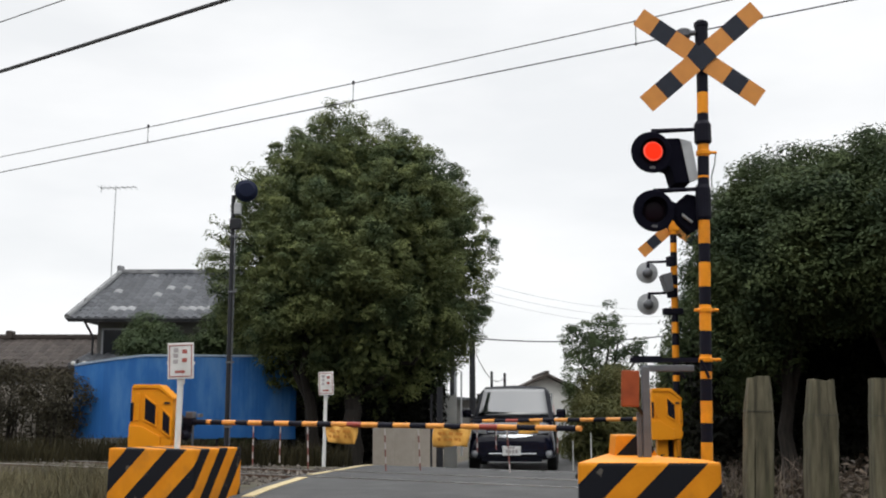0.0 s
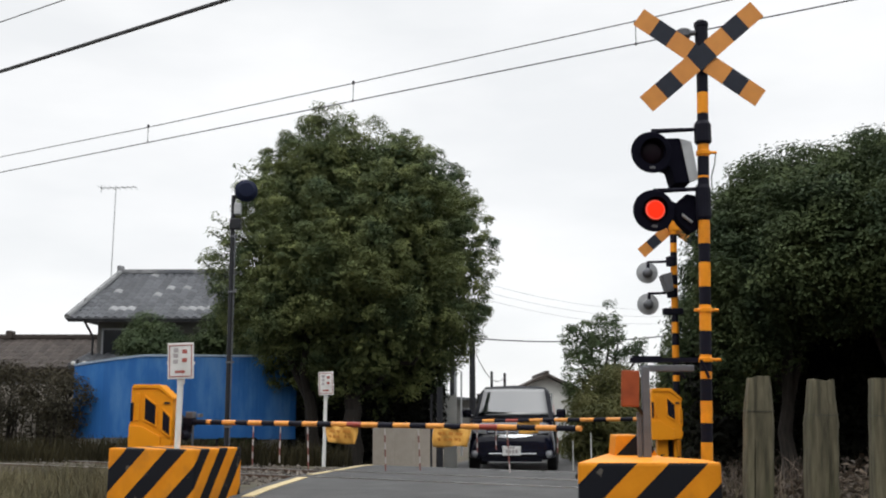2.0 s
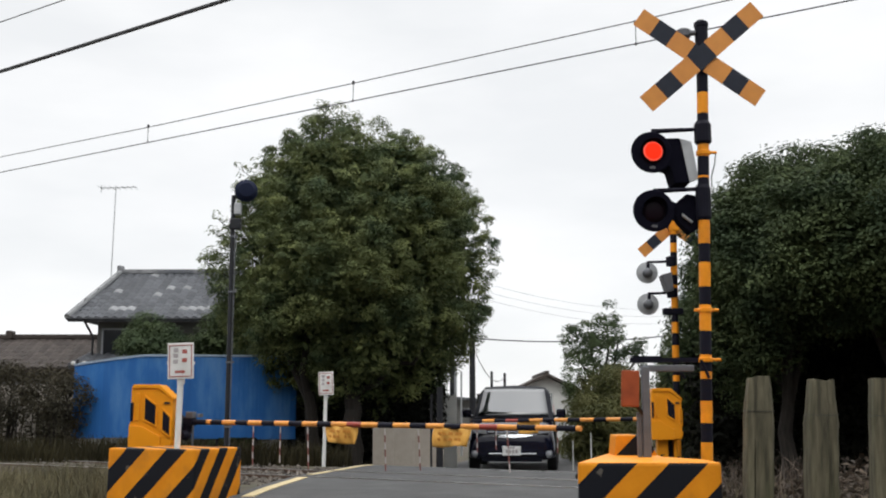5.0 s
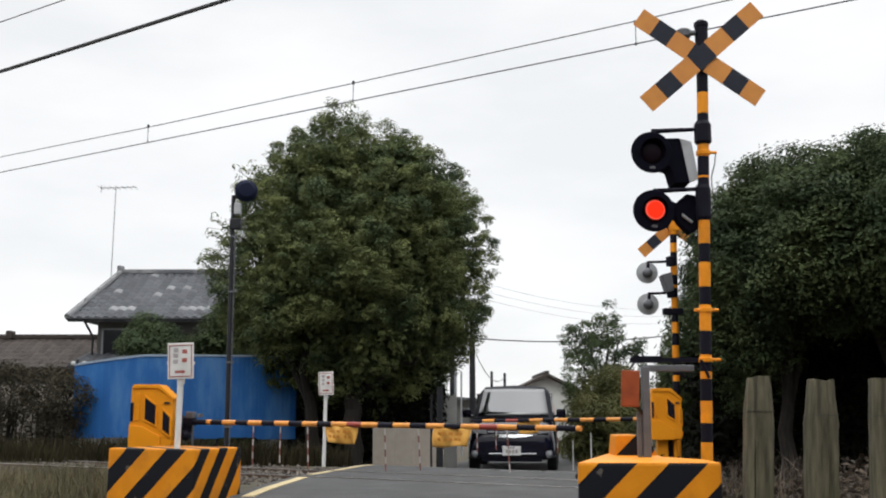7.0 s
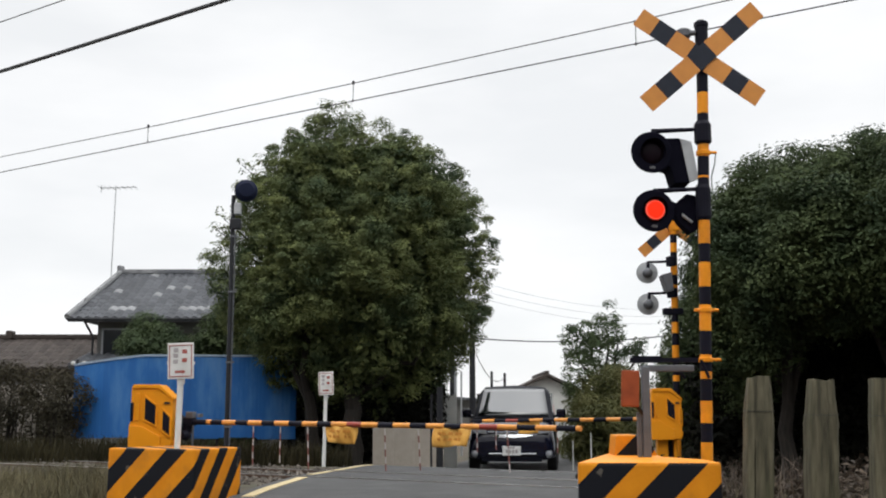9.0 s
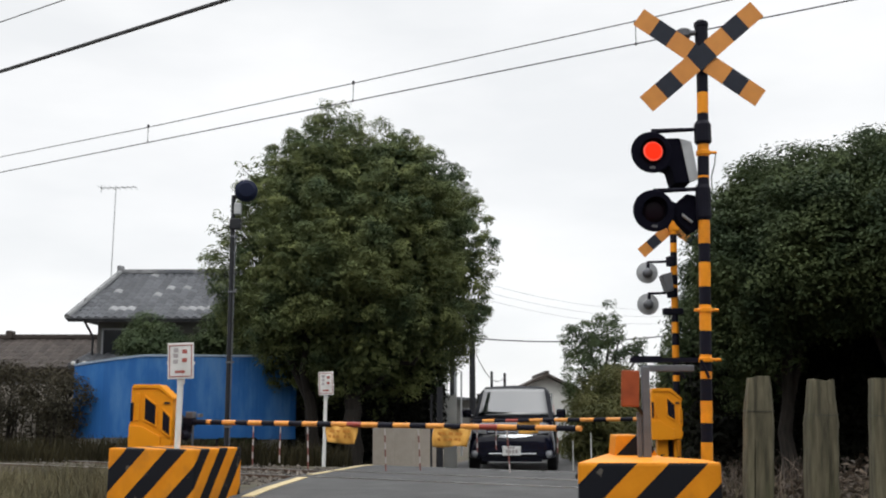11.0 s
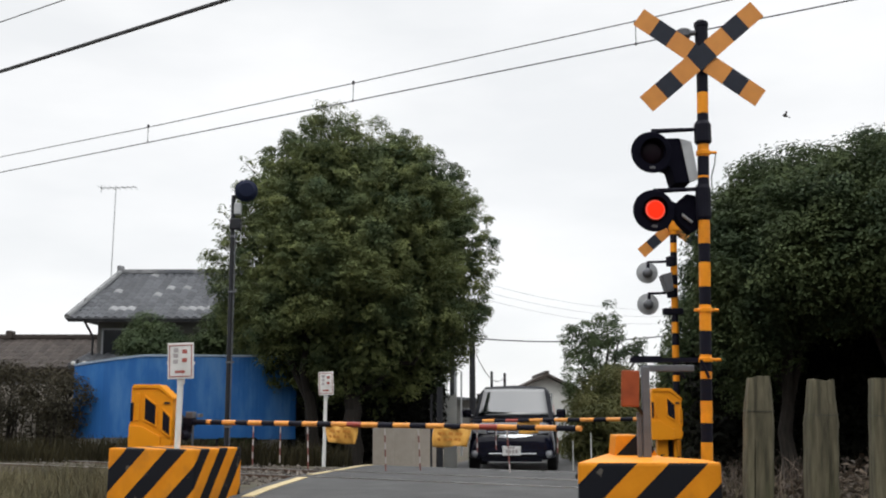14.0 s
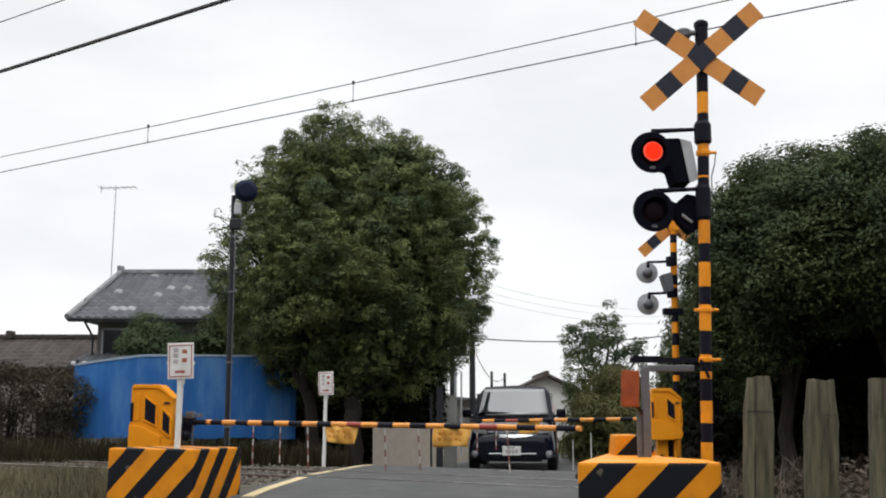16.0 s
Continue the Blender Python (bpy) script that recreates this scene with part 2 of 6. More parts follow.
def rod(bm, p0, p1, r0, r1=None, seg=14, mi=0, caps=True):
    p0, p1 = Vector(p0), Vector(p1)
    d = p1 - p0
    m = Matrix.Translation((p0 + p1) / 2) @ d.to_track_quat("Z", "Y").to_matrix().to_4x4()
    r = bmesh.ops.create_cone(bm, cap_ends=caps, segments=seg, radius1=r0, radius2=r0 if r1 is None else r1, depth=d.length, matrix=m)
    for f in {f for v in r["verts"] for f in v.link_faces}:
        f.material_index = mi
    return bm


def lathe(bm, profile, seg=24, m=Matrix(), mi=0):
    """profile: (radius, height) pairs turned about z."""
    rings = []
    for r, h in profile:
        rings.append([bm.verts.new(m @ Vector((r * math.cos(2 * math.pi * k / seg), r * math.sin(2 * math.pi * k / seg), h))) for k in range(seg)])
    for a, b in zip(rings, rings[1:]):
        for k in range(seg):
            f = bm.faces.new((a[k], a[(k + 1) % seg], b[(k + 1) % seg], b[k]))
            f.material_index = mi
    for ring, flip in ((rings[0], True), (rings[-1], False)):
        f = bm.faces.new(ring[::-1] if flip else ring)
        f.material_index = mi
    return bm


def prism(bm, pts, a, b, axis="y", mi=0, bevel=0.0):
    """A polygon extruded from a to b along an axis; pts are the other two coordinates."""
    def at(p, s):
        return {"y": (p[0], s, p[1]), "x": (s, p[0], p[1]), "z": (p[0], p[1], s)}[axis]
    v0 = [bm.verts.new(at(p, a)) for p in pts]
    v1 = [bm.verts.new(at(p, b)) for p in pts]
    fs = [bm.faces.new(v0), bm.faces.new(v1[::-1])]
    n = len(pts)
    for k in range(n):
        fs.append(bm.faces.new((v0[k], v1[k], v1[(k + 1) % n], v0[(k + 1) % n])))
    bmesh.ops.recalc_face_normals(bm, faces=fs)
    for f in fs:
        f.material_index = mi
    if bevel:
        es = list({e for f in fs for e in f.edges})
        o = bmesh.ops.bevel(bm, geom=es, offset=bevel, segments=2, affect="EDGES", profile=0.6)
        for f in o["faces"]:
            f.material_index = mi
    return bm


def B():
    return bmesh.new()


def banded(bm, p0, p1, cuts, seg=16):
    """One tube from p0 to p1 painted in bands; cuts: (share of the length, radius, material index) in order, each ending a band."""
    p0, p1 = Vector(p0), Vector(p1)
    q = (p1 - p0).to_track_quat("Z", "Y").to_matrix()

    def ring(f, r):
        c = p0.lerp(p1, f)
        return [bm.verts.new(c + q @ Vector((r * math.cos(2 * math.pi * k / seg), r * math.sin(2 * math.pi * k / seg), 0))) for k in range(seg)]
    last = ring(0.0, cuts[0][1])
    bm.faces.new(last[::-1]).material_index = cuts[0][2]
    for f, r, mi in cuts:
        here = ring(f, r)
        for k in range(seg):
            bm.faces.new((last[k], last[(k + 1) % seg], here[(k + 1) % seg], here[k])).material_index = mi
        last = here
    bm.faces.new(last).material_index = cuts[-1][2]
    return bm


def sweep(bm, pts, radii, seg=8):
    """One continuous round bar through points, with a radius at each."""
    pts = [Vector(p) for p in pts]
    last = None
    for k, (p, r) in enumerate(zip(pts, radii)):
        d = (pts[min(k + 1, len(pts) - 1)] - pts[max(k - 1, 0)]).normalized()
        a = d.cross(Vector((0.3, 0.9, 0.2))).normalized()
        b = d.cross(a)
        ring = [bm.verts.new(p + r * (math.cos(2 * math.pi * i / seg) * a + math.sin(2 * math.pi * i / seg) * b)) for i in range(seg)]
        if last:
            for i in range(seg):
                bm.faces.new((last[i], last[(i + 1) % seg], ring[(i + 1) % seg], ring[i]))
        else:
            bm.faces.new(ring[::-1])
        last = ring
    bm.faces.new(last)
    bmesh.ops.recalc_face_normals(bm, faces=bm.faces)
    return bm


def tube(name, pts, r, material, parent=None):
    """A thin wire along points, as a mesh."""
    return part(name, sweep(B(), pts, [r] * len(pts), 6), material, parent)


# ---- lie of the land: the railway crosses the road at a slant on a low bank ----
TRACK = Vector((-0.838, 0.546))
ACROSS = Vector((0.546, 0.838))
MID = 10.73          # distance of the track's middle from the camera's foot, across the track
RAIL_Z = 0.425


def smooth(a, b, x):
    t = min(1, max(0, (x - a) / (b - a)))
    return t * t * (3 - 2 * t)


def land(x, y):
    n = ACROSS[0] * x + ACROSS[1] * y
    up = smooth(3.0, 8.6, n) * (1 - smooth(12.6, 16.6, n))
    base = 0.13 - 0.10 * smooth(12.0, 17.0, n)
    return base + (0.365 - base) * up


def on_track(u, n):
    """The place u metres along the track (to the far end) and n metres across it from its middle."""
    p = TRACK * u + ACROSS * (MID + n)
    return p.x, p.y


def grid(xs, ys, zf, name, material, label, kind, category=""):
    verts = [(x, y, zf(x, y)) for y in ys for x in xs]
    w = len(xs)
    faces = [(j * w + i, j * w + i + 1, (j + 1) * w + i + 1, (j + 1) * w + i) for j in range(len(ys) - 1) for i in range(w - 1)]
    ob = raw(name, verts, faces, material)
    return tagged(ob, label, category, kind=kind)


xs = [-900, -300, -120, -60, -40] + [-30 + 0.6 * k for k in range(101)] + [40, 60, 120, 300, 900]
ys = [-900, -300, -100, -40, -20] + [-10 + 0.6 * k for k in range(101)] + [60, 80, 120, 300, 900, 3000]
grid(xs, ys, lambda x, y: land(x, y) + 0.03 * noise.noise((x * 0.9, y * 0.9, 0)), "ground", M_GROUND,
     "brown soil with dry grass and leaf litter", "structure", "ground")


def road_mid(y):
    return -0.35 + 0.065 * (y - 10) + 0.135 * max(0.0, y - 13.2) * smooth(12.4, 14.4, y)


ROAD_HALF = 1.72


def road_strip(name, off0, off1, y0, y1, lift, material, label, category, step=0.5):
    n = max(2, int((y1 - y0) / step))
    verts, faces = [], []
    cols = 9 if off1 - off0 > 1 else 2
    for j in range(n + 1):
        y = y0 + (y1 - y0) * j / n
        for i in range(cols):
            o = off0 + (off1 - off0) * i / (cols - 1)
            x = road_mid(y) + o
            verts.append((x, y, land(x, y) + lift))
    top = len(verts)
    verts += [(x, y, z - 0.12) for x, y, z in verts]
    for j in range(n):
        for i in range(cols - 1):
            a = j * cols + i
            faces.append((a, a + 1, a + cols + 1, a + cols))
        a, b = j * cols, j * cols + cols - 1
        faces.append((a, a + cols, a + cols + top, a + top))
        faces.append((b + cols, b, b + top, b + cols + top))
    faces.append(tuple(range(cols)) [::-1] + tuple(range(top, top + cols)))
    e = n * cols
    faces.append(tuple(range(e, e + cols)) + tuple(range(top + e, top + e + cols))[::-1])
    ob = raw(name, verts, faces, material)
    return tagged(ob, label, category, kind="structure")


road_strip("road", -ROAD_HALF, 1.75, -12, 75, 0.055, M_ASPHALT, "grey worn asphalt lane over the level crossing", "road")

# ---- unseen plain walls added round the camera to block low sky light ----
for _name, _size, _at in (("unseen_wall_back", (60, 0.3, 6.2), (0, -7.0, 3.1)), ("unseen_wall_left", (0.3, 14, 5.2), (-16, 0.2, 2.6)), ("unseen_wall_right", (0.3, 14, 5.2), (14, 0.2, 2.6))):
    tagged(part(_name, box(B(), _size, (_at[0], _at[1], _at[2] - 0.05)), M_PLASTER, None), "plain grey unseen wall added to block low sky light", "wall", kind="structure")

road_strip("road_line", -1.60, -1.48, 10.35, 13.05, 0.062, M_LINE, "faded yellow edge line on the asphalt", "road marking")
road_strip("road_line", -1.64, -1.55, 13.6, 16.4, 0.062, M_LINE, "faded yellow edge line on the asphalt", "road marking")
# worn stop line across the lane
bm = B()
for k in range(7):
    x0 = 0.62 + 0.21 * k
    y0 = 14.75 - 0.10 * k
    box(bm, (0.20 if k % 3 else 0.12, 0.14, 0.012), (x0, y0, land(x0, y0) + 0.056), (-2.5, 0, -25))
tagged(part("stop_line", bm, M_WLINE, None), "worn white stop line across the lane", "road marking", kind="structure")


# ---- railway track ----
def rail(n):
    bm = B()
    ob = thing("rail", (*on_track(0, n), RAIL_Z), math.degrees(math.atan2(TRACK.y, TRACK.x)),
               "rusty steel rail with a bright worn head", "rail", "rails of the single track")
    prism(bm, [(-0.055, -0.14), (0.055, -0.14), (0.055, -0.128), (0.01, -0.115), (0.01, -0.04), (0.03, -0.03), (0.03, -0.004),
               (-0.03, -0.004), (-0.03, -0.03), (-0.01, -0.04), (-0.01, -0.115), (-0.055, -0.128)], -40, 60, axis="x")
    part("rail_body", bm, M_RAIL, ob)
    bm = B()
    box(bm, (100, 0.05, 0.008), (10, 0, 0))
    part("rail_head", bm, M_RAILTOP, ob, "bright worn running surface")
    return ob


rail(-0.56)
rail(0.56)
bm = B()
box(bm, (0.2, 2.0, 0.14), bevel=0.01)
sleeper = part("sleeper", bm, M_SLEEPER, None, "grey concrete sleeper bedded in ballast")
tagged(sleeper, category="sleeper", group="sleepers of the track")
turn = math.degrees(math.atan2(TRACK.y, TRACK.x))
first = True
for k in range(-14, 34):
    u = k * 0.62
    x, y = on_track(u, 0)
    if abs(x - road_mid(y)) < 1.9:
        continue
    m = pose(x, y, RAIL_Z - 0.215, 0, 0, turn)
    if first:
        sleeper.matrix_basis = m
        first = False
    else:
        copy_thing(sleeper, m)


def stones(name, count, pick, r0, r1, material, label, category):
    rng = random.Random(7)
    verts, faces = [], []
    base = [(1, 0, 0), (-1, 0, 0), (0, 1, 0), (0, -1, 0), (0, 0, 0.8), (0, 0, -0.8)]
    tri = [(0, 2, 4), (2, 1, 4), (1, 3, 4), (3, 0, 4), (2, 0, 5), (1, 2, 5), (3, 1, 5), (0, 3, 5)]
    for _ in range(count):
        x, y = pick(rng)
        r = rng.uniform(r0, r1)
        e = Euler((rng.uniform(0, 6), rng.uniform(0, 6), rng.uniform(0, 6))).to_matrix()
        k = len(verts)
        z = land(x, y) + r * 0.45
        for v in base:
            w = e @ (Vector(v) * r * rng.uniform(0.7, 1.25))
            verts.append((x + w.x, y + w.y, z + w.z))
        faces += [tuple(k + i for i in t) for t in tri]
    return tagged(raw(name, verts, faces, material), label, category, kind="stuff")


def on_ballast(rng):
    while True:
        x, y = on_track(rng.uniform(-9, 16), rng.gauss(0, 0.75))
        if abs(x - road_mid(y)) > 1.78:
            return x, y


stones("ballast", 9000, on_ballast, 0.02, 0.045, M_STONE, "brown-grey crushed stone ballast between the rails", "ballast")


# ---- striped concrete guard blocks ----
def guard_blocks():
    hz = hazard("hazard_right", 1.0, 0.0, -1.0, 0.47, 0.55, 0.84)
    ob = thing("guard_block", (1.38, 7.36, 0.33), -2, "orange concrete guard block with slanted black stripes, stepped back end", "guard block",
               "striped blocks beside the gates")
    bm = B()
    # plan: straight towards the road user, running back along the lane
    prism(bm, [(-0.475, -0.16), (0.485, -0.16), (0.485, 0.30), (0.27, 0.72), (0.28, 1.40), (-0.10, 1.40)], -0.1, 0.54, axis="z", bevel=0.022)
    for f in bm.faces:
        f.normal_update()
        f.material_index = 1 if f.normal.z > 0.95 else 0
    part("lower_block", bm, [hz, M_ORANGE], ob)
    bm = B()
    prism(bm, [(-0.085, 0.535), (0.25, 0.535), (0.17, 0.695), (-0.07, 0.695)], 0.98, 1.36, bevel=0.012)
    part("upper_step", bm, hazard("hazard_step", 1.0, 0.0, -1.0, 0.47, 0.55, 0.30), ob)
    hz2 = hazard("hazard_left", 3.41, 2.31, -2.2, 1.0, 0.48, 0.50)
    ob = thing("guard_block", (-2.62, 10.3, 0.335), 0, "orange guard block with black stripes and chipped mossy edge",
               "guard block", "striped blocks beside the gates")
    bm = B()
    # plan: a face towards the road user and a face along the lane
    prism(bm, [(-0.63, 0.14), (0.32, -0.33), (0.63, 0.32), (-0.2, 0.85)], -0.1, 0.525, axis="z", bevel=0.02)
    part("block_body", bm, hz2, ob)


guard_blocks()


# ---- crossing signal posts ----
def banded_pole(bm, h, r, z0, bands, lean=(0, 0), seg=18):
    """bands: (top height, material index) from the foot up."""
    end = bands[-1][0]
    banded(bm, (0, 0, z0), (lean[0] * (end - z0), lean[1] * (end - z0), end), [((top - z0) / (end - z0), r, mi) for top, mi in bands], seg)


def cross_board(half, w, angle, parent, y, cuts):
    bm = B()
    edges = [-half] + [-half * c for c in cuts[::-1]] + [half * c for c in cuts] + [half]
    cols = [0, 1, 0, 1, 0, 1, 0]
    for a, b, c in zip(edges, edges[1:], cols):
        box(bm, (b - a, 0.006, w), ((a + b) / 2, 0, 0), mi=c)
    bmesh.ops.remove_doubles(bm, verts=bm.verts, dist=1e-5)
    ob = part("cross_board", bm, [M_SIGNORANGE, M_SIGNBLACK], parent, "orange and black crossbuck board")
    ob.matrix_basis = pose(0, y, parent["buck"], 0, -angle, 0)
    return ob


def flasher(parent, x, y, z, yaw, r):
    """A round lamp with a black backing disc, hood and a glowing lens unit that comes forward when lit."""
    h = new("flasher")
    h.parent = parent
    h.matrix_basis = pose(x, y, z, 0, 0, yaw)
    tagged(h, "round black signal lamp with a red lens and hood")
    face = pose(0, 0, 0, 90, 0, 0)
    bm = B()
    lathe(bm, [(0.0005, -0.05), (0.09, -0.05), (0.10, -0.02), (r, -0.012), (r, 0.0), (r - 0.012, 0.006), (0.105, 0.004), (0.0005, 0.004)], 36, face)
    part("backing_disc", bm, M_DISC, h, smooth=False)
    bm = B()
    for k in range(24):
        a0, a1 = math.pi * (-0.12 + 1.24 * k / 24), math.pi * (-0.12 + 1.24 * (k + 1) / 24)
        q = []
        for rr, aa, dd in ((0.098, a0, 0.0), (0.098, a1, 0.0), (0.105, a1, -0.02 - 0.05 * math.sin((a1 + 0.38) / 1.24)), (0.105, a0, -0.02 - 0.05 * math.sin((a0 + 0.38) / 1.24))):
            q.append(bm.verts.new((rr * math.cos(aa), dd, rr * math.sin(aa))))
        bm.faces.new(q)
    bmesh.ops.remove_doubles(bm, verts=bm.verts, dist=1e-4)
    bmesh.ops.solidify(bm, geom=bm.faces[:], thickness=0.004)
    part("hood", bm, M_DISC, h)
    # grey chip added in place of the highlight low on the disc
    bm = B()
    box(bm, (0.045, 0.014, 0.02), (0, -0.008, -0.125), bevel=0.004)
    part("disc_highlight", bm, M_GREY, h, "small grey chip standing in for a highlight under the lens")
    bm = B()
    lathe(bm, [(0.0005, -0.004), (0.094, -0.004), (0.094, 0.006), (0.06, 0.018), (0.03, 0.023), (0.0005, 0.025)], 28, face)
    part("dark_lens", bm, M_LENS_OFF, h, "unlit dark red lens", smooth=True)
    bm = B()
    lathe(bm, [(0.0005, 0.0), (0.076, 0.0), (0.078, 0.003), (0.067, 0.010)], 28, face, mi=1)
    lathe(bm, [(0.0005, 0.0095), (0.066, 0.010), (0.05, 0.016), (0.0005, 0.022)], 28, face, mi=0)
    glow = part("lit_lens", bm, [M_LENS_ON, M_LENS_RIM], h, "glowing red lens")
    glow.matrix_basis = pose(0, 0.03, 0)
    return glow


def near_signal():
    z0 = land(2.05, 8.2)
    ob = thing("crossing_signal", (2.0, 8.2, z0), 0, "black and orange banded crossing signal post with red flashing lamps", "crossing signal",
               "crossing signals")
    ob["buck"] = 4.035 - z0
    lean = (0.025, 0)
    bm = B()

    def hz(z):
        return z - z0
    b = [(0.974, 0), (1.119, 1), (1.286, 0), (1.454, 1), (1.51, 0), (1.606, 1), (1.64, 0), (1.824, 1), (2.026, 0), (2.168, 1), (2.36, 0), (2.508, 1), (2.693, 0),
         (3.034, 1), (3.053, 0), (3.209, 1), (3.343, 0), (3.562, 1), (3.735, 0), (4.16, 1)]
    banded_pole(bm, 4.2, 0.045, 0, [(hz(t), c) for t, c in b], lean)
    part("post", bm, [M_ORANGE, M_BLACK], ob)
    cx = lambda z: lean[0] * (z - z0)
    bm = B()
    box(bm, (0.26, 0.26, 0.12), (0, 0, 0.04), bevel=0.01)
    part("foot", bm, M_CONCRETE, ob)
    bm = B()
    c = cx(4.3)
    lathe(bm, [(0.03, hz(4.13)), (0.052, hz(4.14)), (0.052, hz(4.29)), (0.058, hz(4.30)), (0.058, hz(4.33)), (0.035, hz(4.35))], 18, Matrix.Translation((c, 0.02, 0)))
    part("cap", bm, M_BLACK, ob)
    bm = B()
    rod(bm, (c - 0.05, 0, hz(4.24)), (c - 0.13, 0.02, hz(4.245)), 0.022)
    lathe(bm, [(0.03, 0), (0.06, 0.03), (0.062, 0.08), (0.03, 0.1)], 14, pose(c - 0.14, 0.04, hz(4.19)))
    part("bell", bm, M_GREY, ob, "grey alarm speaker behind the boards")
    for ang, y, half, dx, dz in ((41, -0.075, 0.605, -0.018, -0.018), (-35.5, -0.062, 0.585, -0.038, -0.022)):
        bd = cross_board(half, 0.158, ang, ob, y, (0.15, 0.46, 0.735))
        bd.location.x = cx(4.035) + dx
        bd.location.z += dz
    bm = B()
    box(bm, (0.05, 0.06, 0.12), (cx(4.03), -0.04, hz(4.03)))
    part("board_clamp", bm, M_BLACK, ob)
    # clamps and lamp arms
    for za, zb, r in ((3.31, 3.50, 0.068), (2.70, 2.98, 0.060)):
        bm = B()
        m = Matrix.Translation((cx(za), 0, 0))
        lathe(bm, [(0.05, hz(za)), (r, hz(za) + 0.02), (r, hz(zb) - 0.03), (0.05, hz(zb))], 16, m)
        part("clamp", bm, M_BLACK, ob)
    bm = B()
    rod(bm, (cx(3.4), 0, hz(3.437)), (-0.34, -0.03, hz(3.41)), 0.015, 0.02)
    rod(bm, (-0.30, -0.03, hz(3.41)), (-0.36, -0.03, hz(3.36)), 0.022)
    rod(bm, (-0.35, -0.03, hz(3.38)), (-0.35, -0.03, hz(3.23)), 0.02)
    part("lamp_arm", bm, M_BLACK, ob)
    bm = B()
    rod(bm, (cx(2.95), 0, hz(2.95)), (-0.34, -0.03, hz(2.925)), 0.015, 0.02)
    rod(bm, (-0.30, -0.03, hz(2.925)), (-0.36, -0.03, hz(2.88)), 0.022)
    rod(bm, (-0.35, -0.03, hz(2.90)), (-0.35, -0.03, hz(2.77)), 0.02)
    part("lamp_arm", bm, M_BLACK, ob)
    glows = [flasher(ob, -0.355, -0.09, hz(3.225), 6, 0.165), flasher(ob, -0.352, -0.09, hz(2.757), 6, 0.165)]
    # side-facing lamp box with a long hood
    bm = B()
    prism(bm, [(-0.30, hz(3.365)), (-0.106, hz(3.37)), (-0.03, hz(3.005)), (-0.155, hz(3.0)), (-0.19, hz(3.13)), (-0.28, hz(3.15))], 0.02, 0.26, bevel=0.008)
    part("hooded_box", bm, M_DISC, ob)
    bm = B()
    prism(bm, [(-0.104, hz(3.36)), (-0.018, hz(3.335)), (0.03, hz(3.034)), (-0.042, hz(3.008))], 0.005, 0.05)
    part("box_side", bm, M_SILVER, ob, "grey side plate of the lamp box")
    bm = B()
    prism(bm, [(-0.20, hz(2.80)), (-0.06, hz(2.92)), (0.05, hz(2.90)), (0.06, hz(2.66)), (-0.04, hz(2.60)), (-0.12, hz(2.68))], 0.05, 0.17, bevel=0.01)
    part("rear_lamp_mount", bm, M_DISC, ob)
    bm = B()
    box(bm, (0.07, 0.08, 0.10), (-0.205, 0.02, hz(2.80)), (0, 25, 0), bevel=0.012)
    rod(bm, (-0.23, 0.02, hz(2.80)), (-0.34, -0.03, hz(2.78)), 0.04)
    part("lamp_bracket", bm, M_DISC, ob)
    bm = B()
    rod(bm, (-0.105, 0.03, hz(2.745)), (-0.03, 0.03, hz(2.685)), 0.012)
    part("mount_bolt", bm, M_SILVER, ob)
    # orange collars with side studs
    for z, l0, l1 in ((3.24, 0.02, 0.10), (1.985, -0.09, 0.10), (1.60, -0.03, 0.11)):
        bm = B()
        lathe(bm, [(0.046, hz(z) - 0.02), (0.056, hz(z) - 0.015), (0.056, hz(z) + 0.015), (0.046, hz(z) + 0.02)], 16, Matrix.Translation((cx(z), 0, 0)))
        rod(bm, (cx(z) + l0, -0.02, hz(z)), (cx(z) + l1, -0.02, hz(z)), 0.012)
        part("collar", bm, M_ORANGE, ob)
    bm = B()
    pts = [(cx(3.24) + 0.095, -0.02, hz(3.24)), (cx(3.1) + 0.085, -0.02, hz(3.14)), (cx(3.0) + 0.06, -0.02, hz(3.05)), (cx(3.0) + 0.065, 0, hz(2.96))]
    for p, q in zip(pts, pts[1:]):
        rod(bm, p, q, 0.006, seg=6)
    part("cable", bm, M_SILVER, ob)
    # lower brackets
    bm = B()
    box(bm, (0.60, 0.05, 0.035), (-0.25, 0.03, hz(1.60)))
    box(bm, (0.22, 0.06, 0.05), (-0.42, 0.03, hz(1.605)))
    part("bracket_bar", bm, M_BLACK, ob)
    bm = B()
    rod(bm, (-0.02, -0.05, hz(1.60)), (0.04, -0.05, hz(1.46)), 0.012)
    rod(bm, (-0.21, -0.02, hz(1.56)), (-0.14, -0.02, hz(1.46)), 0.012)
    part("strut", bm, M_BLACK, ob)
    return glows


GLOWS = near_signal()


